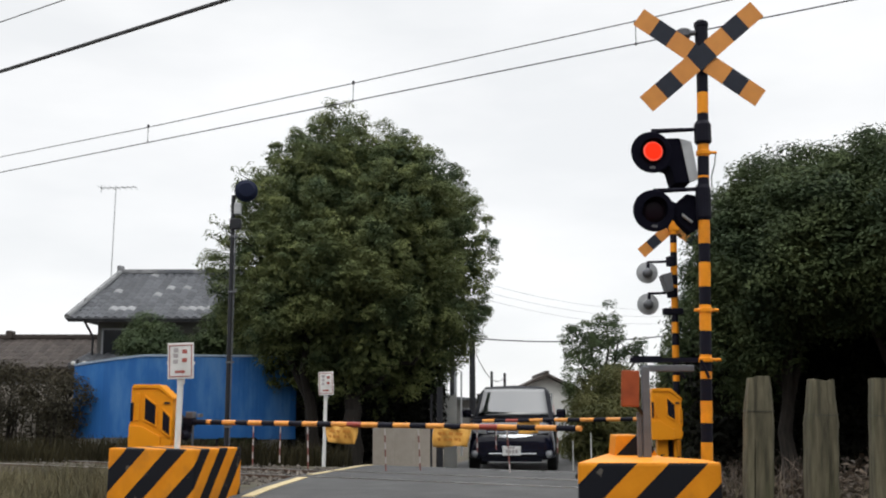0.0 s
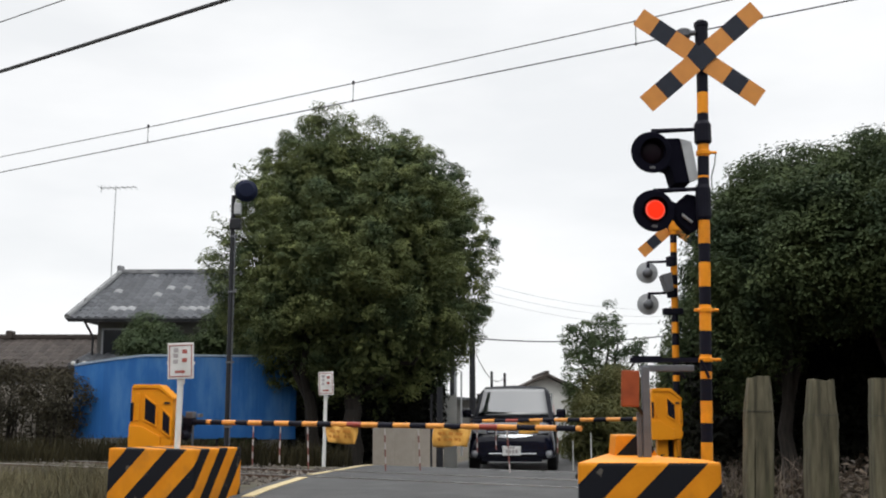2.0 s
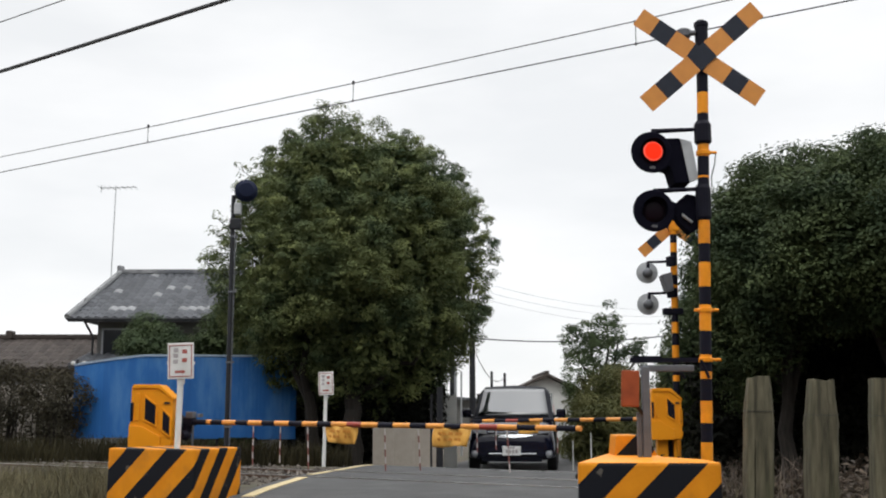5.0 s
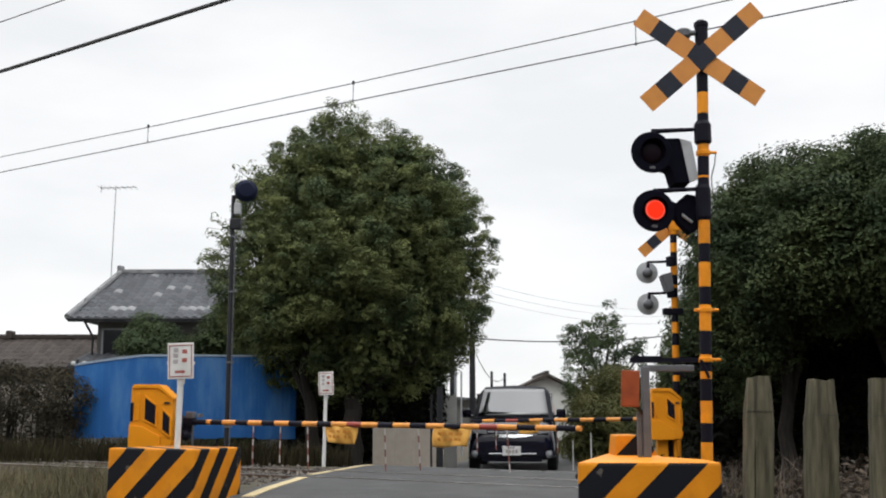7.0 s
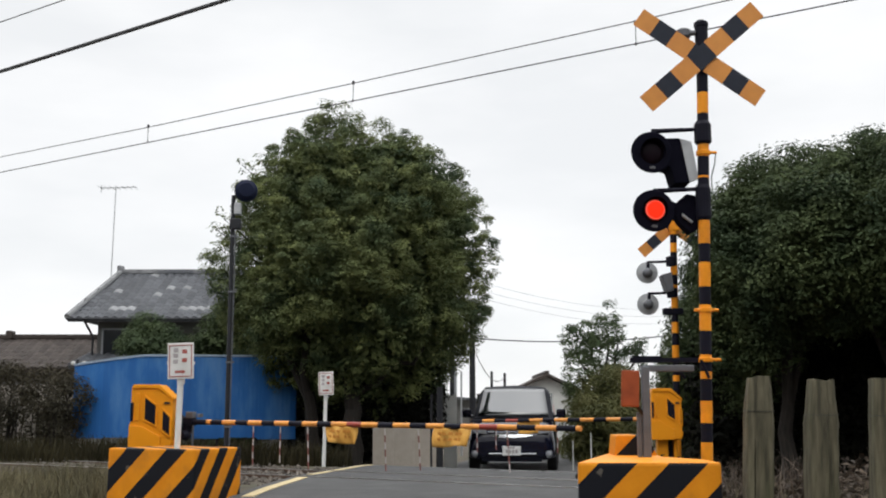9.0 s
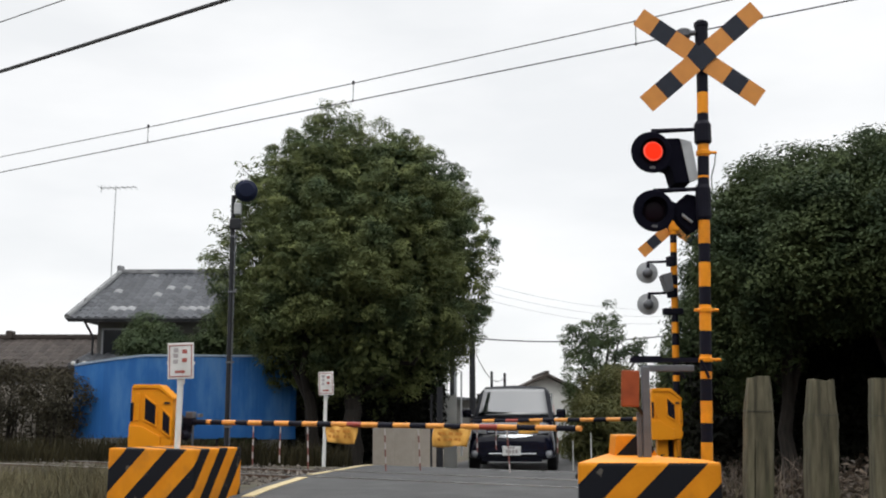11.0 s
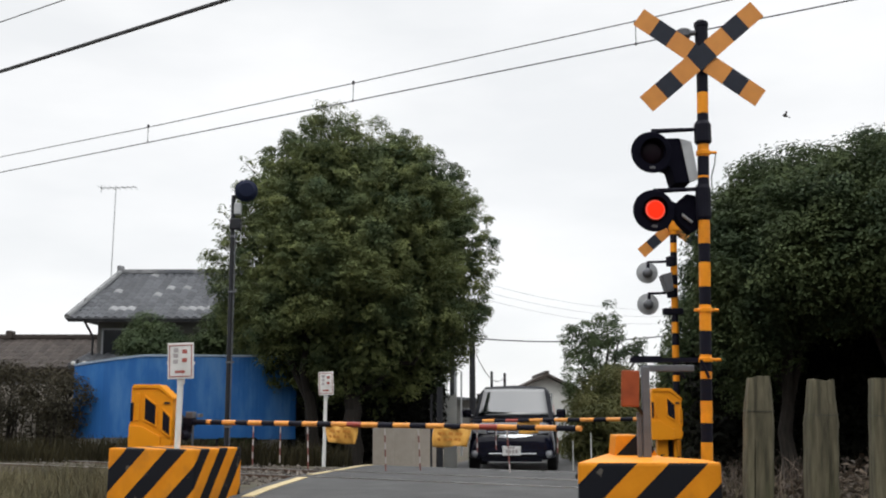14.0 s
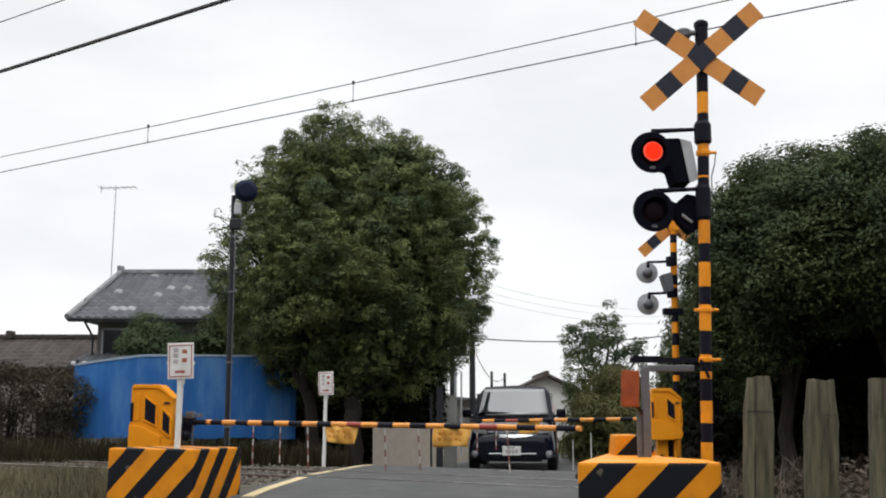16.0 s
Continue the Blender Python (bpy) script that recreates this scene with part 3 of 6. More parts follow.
def far_signal():
    z0 = land(3.2, 14.6)
    ob = thing("crossing_signal", (3.185, 14.6, z0), 0, "black and orange banded signal post with pale lamp backs", "crossing signal",
               "crossing signals")
    ob["buck"] = 3.80 - z0
    hz = lambda z: z - z0
    bm = B()
    b = [(1.0, 0), (1.2, 1), (1.42, 0), (1.62, 1), (1.70, 0), (1.90, 1), (2.11, 0), (2.28, 1), (2.43, 0), (2.62, 1), (2.95, 0), (3.09, 1), (3.22, 0), (3.41, 1), (3.54, 0), (3.66, 1), (4.0, 0)]
    banded_pole(bm, 4.0, 0.047, 0, [(hz(t), c) for t, c in b], (0.012, 0))
    part("post", bm, [M_ORANGE, M_BLACK], ob)
    for ang, y in ((41, 0.062), (-37, 0.075)):
        bd = cross_board(0.60, 0.155, ang, ob, y, (0.15, 0.46, 0.735))
        bd.location.x = 0.05
    bm = B()
    box(bm, (0.15, 0.05, 0.2), (0.05, -0.03, hz(3.8)), (0, 0, 0), bevel=0.03)
    part("board_clamp", bm, M_ORANGE, ob)
    for z in (3.12, 2.68):
        x = -0.345
        bm = B()
        rod(bm, (0.0, 0, hz(z) + 0.16), (x + 0.02, 0, hz(z) + 0.15), 0.018)
        rod(bm, (x + 0.02, -0.02, hz(z) + 0.16), (x + 0.01, -0.03, hz(z) + 0.03), 0.022)
        part("lamp_arm", bm, M_BLACK, ob)
        bm = B()
        lathe(bm, [(0.0005, 0.0), (0.145, 0.0), (0.150, 0.01), (0.145, 0.022), (0.06, 0.03), (0.0005, 0.03)], 30, pose(x, 0, hz(z), 90, 0, 0))
        part("backing_disc", bm, M_SILVER, ob, "pale grey back of a lamp disc")
        bm = B()
        lathe(bm, [(0.068, 0.0), (0.068, 0.05), (0.05, 0.10), (0.02, 0.115)], 22, pose(x, -0.028, hz(z) - 0.005, 90, 0, 0))
        part("lamp_back", bm, M_GREY, ob)
        bm = B()
        lathe(bm, [(0.055, hz(z) + 0.09), (0.075, hz(z) + 0.1), (0.075, hz(z) + 0.22), (0.055, hz(z) + 0.23)], 14)
        part("clamp", bm, M_BLACK, ob)
    bm = B()
    prism(bm, [(-0.16, hz(3.08)), (-0.02, hz(3.12)), (0.0, hz(2.86)), (-0.09, hz(2.84))], -0.12, 0.12, bevel=0.01)
    part("side_lamp_box", bm, M_GREY, ob)
    bm = B()
    box(bm, (0.28, 0.10, 0.09), (0.0, 0, hz(2.58)), bevel=0.015)
    part("junction_box", bm, M_BLACK, ob)


far_signal()


# ---- barrier machines and their poles ----
def barrier_machine(x, y, base, top, rz, mirror, panels, label):
    ob = thing("barrier_machine", (x, y, land(x, y)), rz, label, "barrier machine", "barrier machines")
    g = land(x, y)
    s = -1 if mirror else 1
    h0, h1 = base - g, top - g
    H = h1 - h0
    bm = B()
    prof = [(-0.225 * s, h0), (0.225 * s, h0), (0.225 * s, h0 + 0.80 * H), (0.07 * s, h1), (-0.205 * s, h1), (-0.23 * s, h1 - 0.04), (-0.23 * s, h0 + 0.42 * H), (-0.245 * s, h0 + 0.36 * H)]
    prism(bm, prof, -0.20, 0.20, bevel=0.018)
    part("cabinet", bm, M_CABINET, ob)
    # raised frames round dark panels
    for x0, x1, a0, a1, b0, b1 in panels:
        q = [(x0 * s, h0 + a0 * H), (x1 * s, h0 + b0 * H), (x1 * s, h0 + b1 * H), (x0 * s, h0 + a1 * H)]
        bm = B()
        prism(bm, q, -0.214, -0.203)
        part("dark_panel", bm, M_BLACK, ob)
        bm = B()
        for p, r in zip(q, q[1:] + q[:1]):
            rod(bm, (p[0], -0.205, p[1]), (r[0], -0.205, r[1]), 0.014, seg=6)
        part("panel_frame", bm, M_CABINET, ob)
    bm = B()
    box(bm, (0.03, 0.02, 0.2), (-0.215 * s, -0.2, h0 + 0.58 * H))
    part("dark_panel", bm, M_BLACK, ob)
    bm = B()
    prism(bm, [(-0.24 * s, h0 - 0.01), (0.10 * s, h0 - 0.01), (0.10 * s, h0 + 0.20 * H), (-0.10 * s, h0 + 0.36 * H), (-0.24 * s, h0 + 0.37 * H)], -0.222, -0.19, bevel=0.008)
    part("skirt_plate", bm, M_CABINET, ob)
    bm = B()
    box(bm, (0.045, 0.02, 0.42 * H), (-0.155 * s, -0.206, h0 + 0.66 * H), bevel=0.006)
    part("front_rib", bm, M_CABINET, ob)
    bm = B()
    prism(bm, [(-0.225 * s, h1 - 0.035), (-0.205 * s, h1 + 0.008), (0.072 * s, h1 + 0.008), (0.235 * s, h0 + 0.80 * H), (0.235 * s, h0 + 0.76 * H), (0.06 * s, h1 - 0.035)], -0.215, 0.215, bevel=0.006)
    part("lid", bm, M_CABINET, ob)
    bm = B()
    box(bm, (0.055, 0.012, 0.022), (0.16 * s, -0.208, h0 + 0.72 * H))
    part("name_slot", bm, M_DARKPOLE, ob)
    bm = B()
    prism(bm, [(0.19 * s, h0 + 0.02), (0.245 * s, h0 + 0.04), (0.245 * s, h0 + 0.09), (0.19 * s, h0 + 0.15)], -0.16, 0.16, bevel=0.01)
    part("lower_lip", bm, M_CABINET, ob)
    bm = B()
    box(bm, (0.16, 0.22, h0 + 0.02), (-0.06 * s, 0, h0 / 2), bevel=0.01)
    box(bm, (0.05, 0.18, h0 + 0.02), (0.13 * s, 0, h0 / 2), bevel=0.008)
    part("leg", bm, M_CABINET, ob)
    bm = B()
    box(bm, (0.44, 0.4, 0.06), (0, 0, 0.03), bevel=0.01)
    box(bm, (0.30, 0.16, h0), (0.02, 0.06, h0 / 2))
    part("base_frame", bm, M_BLACK, ob)
    return ob


barrier_machine(-3.20, 11.9, 0.80, 1.495, 4, False, ((-0.083, 0.05, 0.46, 0.83, 0.36, 0.68), (0.112, 0.205, 0.30, 0.63, 0.19, 0.50)), "orange-yellow crossing barrier machine with dark panels behind a striped block")
far_machine = barrier_machine(2.905, 14.0, 0.86, 1.50, -4, False, ((0.0, 0.125, 0.47, 0.83, 0.36, 0.68), (0.195, 0.222, 0.30, 0.62, 0.26, 0.58)), "orange-yellow crossing barrier machine on a short leg across the track")
far_machine.scale = (0.84, 1, 1)


def barrier_pole(p0, p1, r, band, label, reds, strips, flags, hub):
    p0, p1 = Vector(p0), Vector(p1)
    d = (p1 - p0)
    L = d.length
    ob = thing("barrier_pole", p0, 0, label, "barrier pole", "barrier poles")
    ob.matrix_basis = Matrix.Translation(p0) @ d.to_track_quat("X", "Z").to_matrix().to_4x4()
    bm = B()
    cuts = [(0.26, 0), (0.33, 1), (0.515, 0)]
    k = 1
    while cuts[-1][0] < L:
        e = min(L, cuts[-1][0] + (0.205 if k % 2 else 0.19) * band)
        mid = (e + cuts[-1][0]) / 2
        cuts.append((e, 2 if any(abs(mid - q) < 0.1 for q in reds) else k % 2))
        k += 1
    banded(bm, (0, 0, 0), (L, 0, 0), [(e / L, r * (1 - 0.12 * e / L), mi) for e, mi in cuts], 14)
    part("pole", bm, [M_BLACK, M_RODYELLOW, M_RED], ob)
    if hub:
        bm = B()
        box(bm, (0.34, 0.09, 0.09), (-0.14, 0, 0), bevel=0.015)
        box(bm, (0.14, 0.12, 0.20), (-0.30, 0, -0.03), bevel=0.02)
        lathe(bm, [(0.11, -0.06), (0.125, 0.0), (0.11, 0.06)], 18, pose(-0.20, -0.05, -0.03, 90, 0, 0))
        box(bm, (0.10, 0.08, 0.16), (-0.06, 0.0, -0.05), bevel=0.015)
        lathe(bm, [(0.04, -0.05), (0.06, 0.0), (0.04, 0.05)], 14, pose(-0.04, -0.05, -0.15, 90, 0, 0))
        part("hub", bm, M_BLACK, ob)
        bm = B()
        box(bm, (0.12, 0.06, 0.07), (-0.02, 0.0, 0.075), bevel=0.01)
        box(bm, (0.05, 0.05, 0.04), (0.13, 0.0, 0.07), bevel=0.008)
        part("clamp", bm, M_GREY, ob)
        bm = B()
        rod(bm, (0.02, 0, 0), (0.02, 0, -0.42), 0.012)
        part("stay", bm, M_GREY, ob)
    hung = []
    for a, ln, slant in strips:
        bm = B()
        n = max(4, int(ln / 0.062))
        banded(bm, (0, 0, 0), (slant, 0, -ln), [((i + 1) / n, 0.007, i % 2) for i in range(n)], 8)
        st = part("hanging_strip", bm, [M_PALE, M_STRIPRED], ob, "red and white warning strip")
        st.matrix_basis = pose(a, 0, -r)
        hung.append(st)
    for a, w, h, seed, skew in flags:
        rng = random.Random(seed)
        ph = rng.uniform(0, 6)
        nx, nz = 14, 8
        verts = []
        for j in range(nz + 1):
            for i in range(nx + 1):
                u, v = i / nx, j / nz
                yy = 0.022 * math.sin(u * 7 + ph + v * 1.5) * (0.3 + v) + 0.012 * math.sin(u * 15 - v * 4)
                verts.append((w * (u - 0.5) * (1 - 0.07 * v) + skew * v, yy, -h * v * (1 - 0.05 * math.sin(u * 5 + ph))))
        faces = [(j * (nx + 1) + i, j * (nx + 1) + i + 1, (j + 1) * (nx + 1) + i + 1, (j + 1) * (nx + 1) + i) for j in range(nz) for i in range(nx)]
        fl = raw("warning_banner", verts, faces, M_CLOTH, ob, "yellow warning banner with faded printing")
        fl.data.polygons.foreach_set("use_smooth", [True] * len(faces))
        fl.matrix_basis = pose(a, -0.01, -r * 0.6)
        so = fl.modifiers.new("thick", "SOLIDIFY")
        so.thickness = 0.004
        # two rows of printing that cannot be read, as bars lying on the cloth
        for row in (0.30, 0.62):
            for i in range(5):
                bm = B()
                u = 0.16 + 0.15 * i
                v = row
                yy = 0.022 * math.sin(u * 7 + ph + v * 1.5) * (0.3 + v) + 0.012 * math.sin(u * 15 - v * 4)
                box(bm, (w * 0.10, 0.003, h * 0.16), (w * (u - 0.5) * (1 - 0.07 * v) + skew * v, yy - 0.008, -h * v), (0, 0, math.degrees(0.15 * math.cos(u * 7 + ph))))
                part("printing", bm, M_CLOTHINK, fl)
        hung.append(fl)
    return hung


HUNG = barrier_pole((-2.79, 11.9, 1.095), (1.16, 9.0, 1.065), 0.0285, 1.0,
                    "long black and yellow lowered barrier pole with hanging strips and banners", (2.42, 4.0),
                    [(0.976, 0.41, 0.0), (1.376, 0.37, 0.0), (1.761, 0.42, 0.02), (2.769, 0.40, 0.02), (3.173, 0.38, 0.03), (4.16, 0.36, 0.03)],
                    [(2.217, 0.42, 0.165, 3, 0.01), (3.58, 0.42, 0.165, 5, -0.02)], True)
HUNG2 = barrier_pole((2.78, 13.89, 1.115), (0.42, 15.55, 1.075), 0.028, 1.0, "black and yellow lowered barrier pole across the track", (2.2,),
                     [(1.48, 0.42, 0.0), (2.47, 0.38, 0.01), (2.80, 0.42, 0.0)], [(1.93, 0.36, 0.165, 8, 0.02)], False)


# ---- grey right-angled frame with an orange-red plate ----
def grey_frame():
    g = 0.868
    ob = thing("steel_frame", (1.52, 8.0, g), 0, "grey right-angled steel frame with a rusty red plate", "steel frame")
    hz = lambda z: z - g
    bm = B()
    box(bm, (0.058, 0.06, hz(1.54)), (0, 0, hz(1.54) / 2), bevel=0.008)
    part("upright", bm, M_GREY, ob)
    bm = B()
    box(bm, (0.40, 0.055, 0.05), (0.18, 0.06, hz(1.53)), bevel=0.008)
    part("crossbar", bm, M_GREY, ob)
    bm = B()
    box(bm, (0.035, 0.04, hz(1.20)), (-0.05, 0.02, hz(1.20) / 2), bevel=0.005)
    part("second_upright", bm, M_GREY, ob)
    bm = B()
    box(bm, (0.135, 0.03, 0.27), (-0.125, -0.06, hz(1.375)), (0, 2, 0), bevel=0.012)
    part("red_plate", bm, M_RUST, ob, "rusty orange-red plate")
    bm = B()
    rod(bm, (-0.08, -0.04, hz(1.25)), (-0.02, 0, hz(1.19)), 0.015)
    part("plate_arm", bm, M_DARKPOLE, ob)


grey_frame()


# ---- emergency-button signs on white posts ----
def button_sign(x, y, z_low, z_high, w, h, rz, lean, label):
    g = land(x, y)
    ob = thing("sign_post", (x, y, g), rz, label, "sign", "small signs on white posts")
    bm = B()
    rod(bm, (0, 0.02, 0), (lean, 0.02, z_high - g - 0.05), 0.029, seg=14)
    part("post", bm, M_WHITE, ob)
    bm = B()
    zc = (z_high + z_low) / 2 - g
    box(bm, (w, 0.012, h), (lean, -0.02, zc), (0, -2, 0), bevel=0.004)
    part("plate", bm, M_WHITE, ob)
    bm = B()
    for sx in (-1, 1):
        box(bm, (0.008, 0.003, h * 0.86), (lean + sx * w * 0.42, -0.029, zc), (0, -2, 0))
        box(bm, (w * 0.84, 0.003, 0.008), (lean, -0.029, zc + sx * h * 0.43), (0, -2, 0))
    part("red_border", bm, M_INKRED, ob)
    bm = B()
    box(bm, (w * 0.3, 0.003, 0.022), (lean - w * 0.05, -0.029, zc - h * 0.30), (0, -2, 0))
    prism(bm, [(lean + w * 0.08, zc - h * 0.36), (lean + w * 0.22, zc - h * 0.30), (lean + w * 0.08, zc - h * 0.24)], -0.031, -0.028)
    part("red_arrow", bm, M_INKRED, ob)
    bm = B()
    for i in range(3):
        box(bm, (w * 0.18, 0.003, h * 0.11), (lean - w * 0.19, -0.029, zc + h * (0.30 - 0.16 * i)), (0, -2, 0))
    part("printing", bm, M_INK, ob)
    bm = B()
    for i in range(2):
        box(bm, (w * 0.18, 0.003, h * 0.11), (lean + w * 0.15, -0.029, zc + h * (0.26 - 0.24 * i)), (0, -2, 0))
    part("printing", bm, M_INKRED, ob)
    bm = B()
    rod(bm, (lean, 0.02, zc - h * 0.5 - 0.05), (lean, 0.02, zc - h * 0.5 + 0.02), 0.036)
    box(bm, (w * 1.08, 0.02, 0.025), (lean, -0.008, zc - 0.02))
    part("clamp", bm, M_WHITE, ob)


button_sign(-2.535, 10.2, 1.515, 1.86, 0.25, 0.345, 0, 0.02, "small white sign with red border and arrow on a white post")
button_sign(-1.885, 17.0, 1.47, 1.84, 0.24, 0.37, 0, 0.02, "small white sign on a white post across the track")


# ---- dark signal mast with a round disc ----
def signal_mast():
    g = land(-3.02, 15.0)
    ob = thing("signal_mast", (-3.03, 15.0, g), 0, "slim dark pole with a round dark disc lamp on top", "signal mast")
    hz = lambda z: z - g
    bm = B()
    rod(bm, (0, 0, 0), (0.0, 0, hz(4.30)), 0.032, 0.03)
    part("pole", bm, M_DARKPOLE, ob)
    bm = B()
    rod(bm, (0.045, -0.01, 0.2), (0.045, -0.01, hz(3.75)), 0.008, seg=8)
    for z in (1.0, 1.9, 2.9, 3.7):
        box(bm, (0.11, 0.05, 0.025), (0.02, -0.01, hz(z)))
    part("conduit", bm, M_GREY, ob)
    bm = B()
    lathe(bm, [(0.02, 0.05), (0.10, 0.045), (0.155, 0.0), (0.16, -0.08), (0.14, -0.09), (0.0005, -0.06)], 26, pose(0.19, -0.05, hz(4.37), 90, 0, 12) @ Matrix.Diagonal((1.05, 1, 1, 1)))
    part("disc_lamp", bm, mat("disc_blue_black", (0.010, 0.014, 0.034), 0.6, spec=0.1), ob, "round blue-black disc lamp")
    bm = B()
    box(bm, (0.10, 0.09, 0.17), (0.07, -0.02, hz(4.10)), bevel=0.012)
    part("lamp_box", bm, M_SILVER, ob)
    bm = B()
    box(bm, (0.16, 0.12, 0.16), (0.04, 0, hz(3.88)), bevel=0.02)
    part("junction_box", bm, M_DARKPOLE, ob)
    bm = B()
    rod(bm, (0.0, 0, hz(4.28)), (0.16, -0.02, hz(4.33)), 0.025)
    part("top_arm", bm, M_DARKPOLE, ob)


signal_mast()


# ---- old sleepers set upright as fence posts ----
def sleeper_post(x, y, w, top, tap, rz, seed, label):
    g = land(x, y)
    CRACK = (-0.42, -0.42, 0.25, 0.6)[seed]
    ob = thing("fence_post", (x, y, g), rz, label, "fence post", "upright sleeper posts")
    ob.matrix_basis = pose(x - 0.055, y, g, 0, 2.6, rz)
    h = top - g
    bm = B()
    n = 12
    rng = random.Random(seed)
    rings = []
    for k in range(n + 1):
        z = h * k / n - (0.1 if k == 0 else 0)
        t = 1.0 if k < n - 3 else 1 - tap * (k - (n - 3)) / 3
        ring = []
        cleft = -0.30 if k < 0.62 * n and seed != 2 else -0.68
        for cx_, cy_ in ((-1, -0.6), (-0.86, -0.72), (CRACK - 0.035, -0.74), (CRACK, cleft), (CRACK + 0.045, -0.72), (0.86, -0.74), (1, -0.6), (1, 0.7), (-1, 0.7)):
            j = rng.uniform(-0.0025, 0.0025)
            ring.append(bm.verts.new(((cx_ * w / 2) * t + j, cy_ * w / 2 * t + rng.uniform(-0.003, 0.003), z + (rng.uniform(-0.012, 0.012) if k == n else 0))))
        rings.append(ring)
    for a, b in zip(rings, rings[1:]):
        for i in range(9):
            bm.faces.new((a[i], a[(i + 1) % 9], b[(i + 1) % 9], b[i]))
    bm.faces.new(rings[-1])
    part("timber", bm, M_WOOD, ob)
    bm = B()
    ring = [(-0.51 * w, -0.30 * w), (-0.44 * w, -0.375 * w), (0.44 * w, -0.38 * w), (0.51 * w, -0.30 * w), (0.51 * w, 0.35 * w), (-0.51 * w, 0.35 * w)]
    for p, q in zip(ring, ring[1:] + ring[:1]):
        rod(bm, (*p, h * 0.795 + 0.03 * p[0]), (*q, h * 0.795 + 0.03 * q[0]), 0.0016, seg=6)
    part("old_wire", bm, M_DARKPOLE, ob)


sleeper_post(2.14, 7.2, 0.18, 1.435, 0.22, -3, 1, "weathered split sleeper standing as a fence post")
sleeper_post(2.455, 6.9, 0.184, 1.405, 0.24, 2, 2, "weathered mossy sleeper with chamfered top as a fence post")
sleeper_post(2.765, 6.65, 0.17, 1.40, 0.04, -4, 3, "pale weathered sleeper standing as a fence post")


# ---- overhead wires ----
def sag(p, q, drop, n=24):
    p, q = Vector(p), Vector(q)
    return [tuple(p.lerp(q, k / n) - Vector((0, 0, drop * 4 * (k / n) * (1 - k / n)))) for k in range(n + 1)]


def overhead():
    a0, a1 = on_track(-30, 0), on_track(45, 0)
    ob = thing("overhead_line", (0, 0, 0), 0, "overhead railway contact wire hung from a messenger wire by droppers", "overhead wire")
    tube("contact_wire", [(*a0, 5.30), (*on_track(-1.5, 0), 5.305), (*on_track(16, 0), 5.282), (*a1, 5.26)], 0.0075, M_WIRE, ob)
    tube("messenger_wire", [(*a0, 5.75), (*on_track(3.4, 0), 5.575), (*on_track(4.4, 0), 5.562), (*on_track(8.5, 0), 5.536), (*on_track(12.4, 0), 5.528), (*on_track(16.1, 0), 5.556), (*a1, 5.80)], 0.0065, M_WIRE, ob)
    for px, py in ((-4.53, 15.75), (-1.197, 13.58), (2.17, 11.39), (4.9, 9.6)):
        u = Vector((px, py)).dot(TRACK)
        x, y = on_track(u, 0)
        bm = B()
        rod(bm, (x, y, 5.295), (x, y, 5.535), 0.005, seg=6)
        box(bm, (0.03, 0.03, 0.045), (x, y, 5.545))
        box(bm, (0.02, 0.02, 0.03), (x, y, 5.295))
        part("dropper", bm, M_WIRE, ob)
    f = thing("feeder_cable", (0, 0, 0), 0, "thick dark cable strung beside the railway", "cable")
    tube("cable", [(-13.2, 17.32, 5.0), (-5.23, 12.0, 5.17), (-2.16, 10.0, 5.25), (8.0, 3.3, 5.6)], 0.022, M_WIRE, f)
    f = thing("feeder_cable", (0, 0, 0), 0, "thin overhead wire beside the railway", "cable")
    tube("cable", [(-12.0, 18.6, 5.85), (-5.27, 12.0, 5.78), (-4.13, 11.0, 5.66), (5.0, 2.3, 5.4)], 0.0065, M_WIRE, f)
    f = thing("distant_wire", (0, 0, 0), 0, "distant sagging service wire", "cable")
    tube("cable", sag((0.8, 30, 3.28), (9.0, 34, 3.9), 0.25), 0.018, M_WIRE, f)
    for k in range(3):
        f = thing("distant_wire", (0, 0, 0), 0, "thin distant service wires", "cable")
        tube("cable", sag((0.4, 46, 7.2 - 0.35 * k), (22, 76, 9.6 - 0.5 * k), 1.3), 0.008, M_SILVER, f)


overhead()


# ---- foliage ----
def leaf_mesh(name, pos, nrm, size, material, parent=None, label="", slim=0.5, seed=0):
    """Many small folded leaves in one mesh."""
    rs = np.random.RandomState(seed)
    n = len(pos)
    nrm = nrm / (np.linalg.norm(nrm, axis=1, keepdims=True) + 1e-9)
    t = rs.normal(size=(n, 3))
    t -= (t * nrm).sum(1, keepdims=True) * nrm
    t /= np.linalg.norm(t, axis=1, keepdims=True) + 1e-9
    b = np.cross(nrm, t)
    s = size[:, None]
    v = np.empty((n, 4, 3))
    v[:, 0] = pos - t * s
    v[:, 1] = pos + b * s * slim + nrm * s * 0.22
    v[:, 2] = pos + t * s * 1.05 - nrm * s * 0.15
    v[:, 3] = pos - b * s * slim + nrm * s * 0.22
    idx = np.arange(n)[:, None] * 4
    tri = np.concatenate([idx + np.array([0, 1, 2]), idx + np.array([0, 2, 3])], 1).reshape(-1)
    me = bpy.data.meshes.new(name)
    me.vertices.add(n * 4)
    me.vertices.foreach_set("co", v.reshape(-1))
    me.loops.add(n * 6)
    me.loops.foreach_set("vertex_index", tri.astype(np.int32))
    me.polygons.add(n * 2)
    me.polygons.foreach_set("loop_start", np.arange(0, n * 6, 3, dtype=np.int32))
    me.polygons.foreach_set("loop_total", np.full(n * 2, 3, dtype=np.int32))
    me.update(calc_edges=True)
    me.materials.append(material)
    ob = new(name, me)
    ob.parent = parent
    return tagged(ob, label)


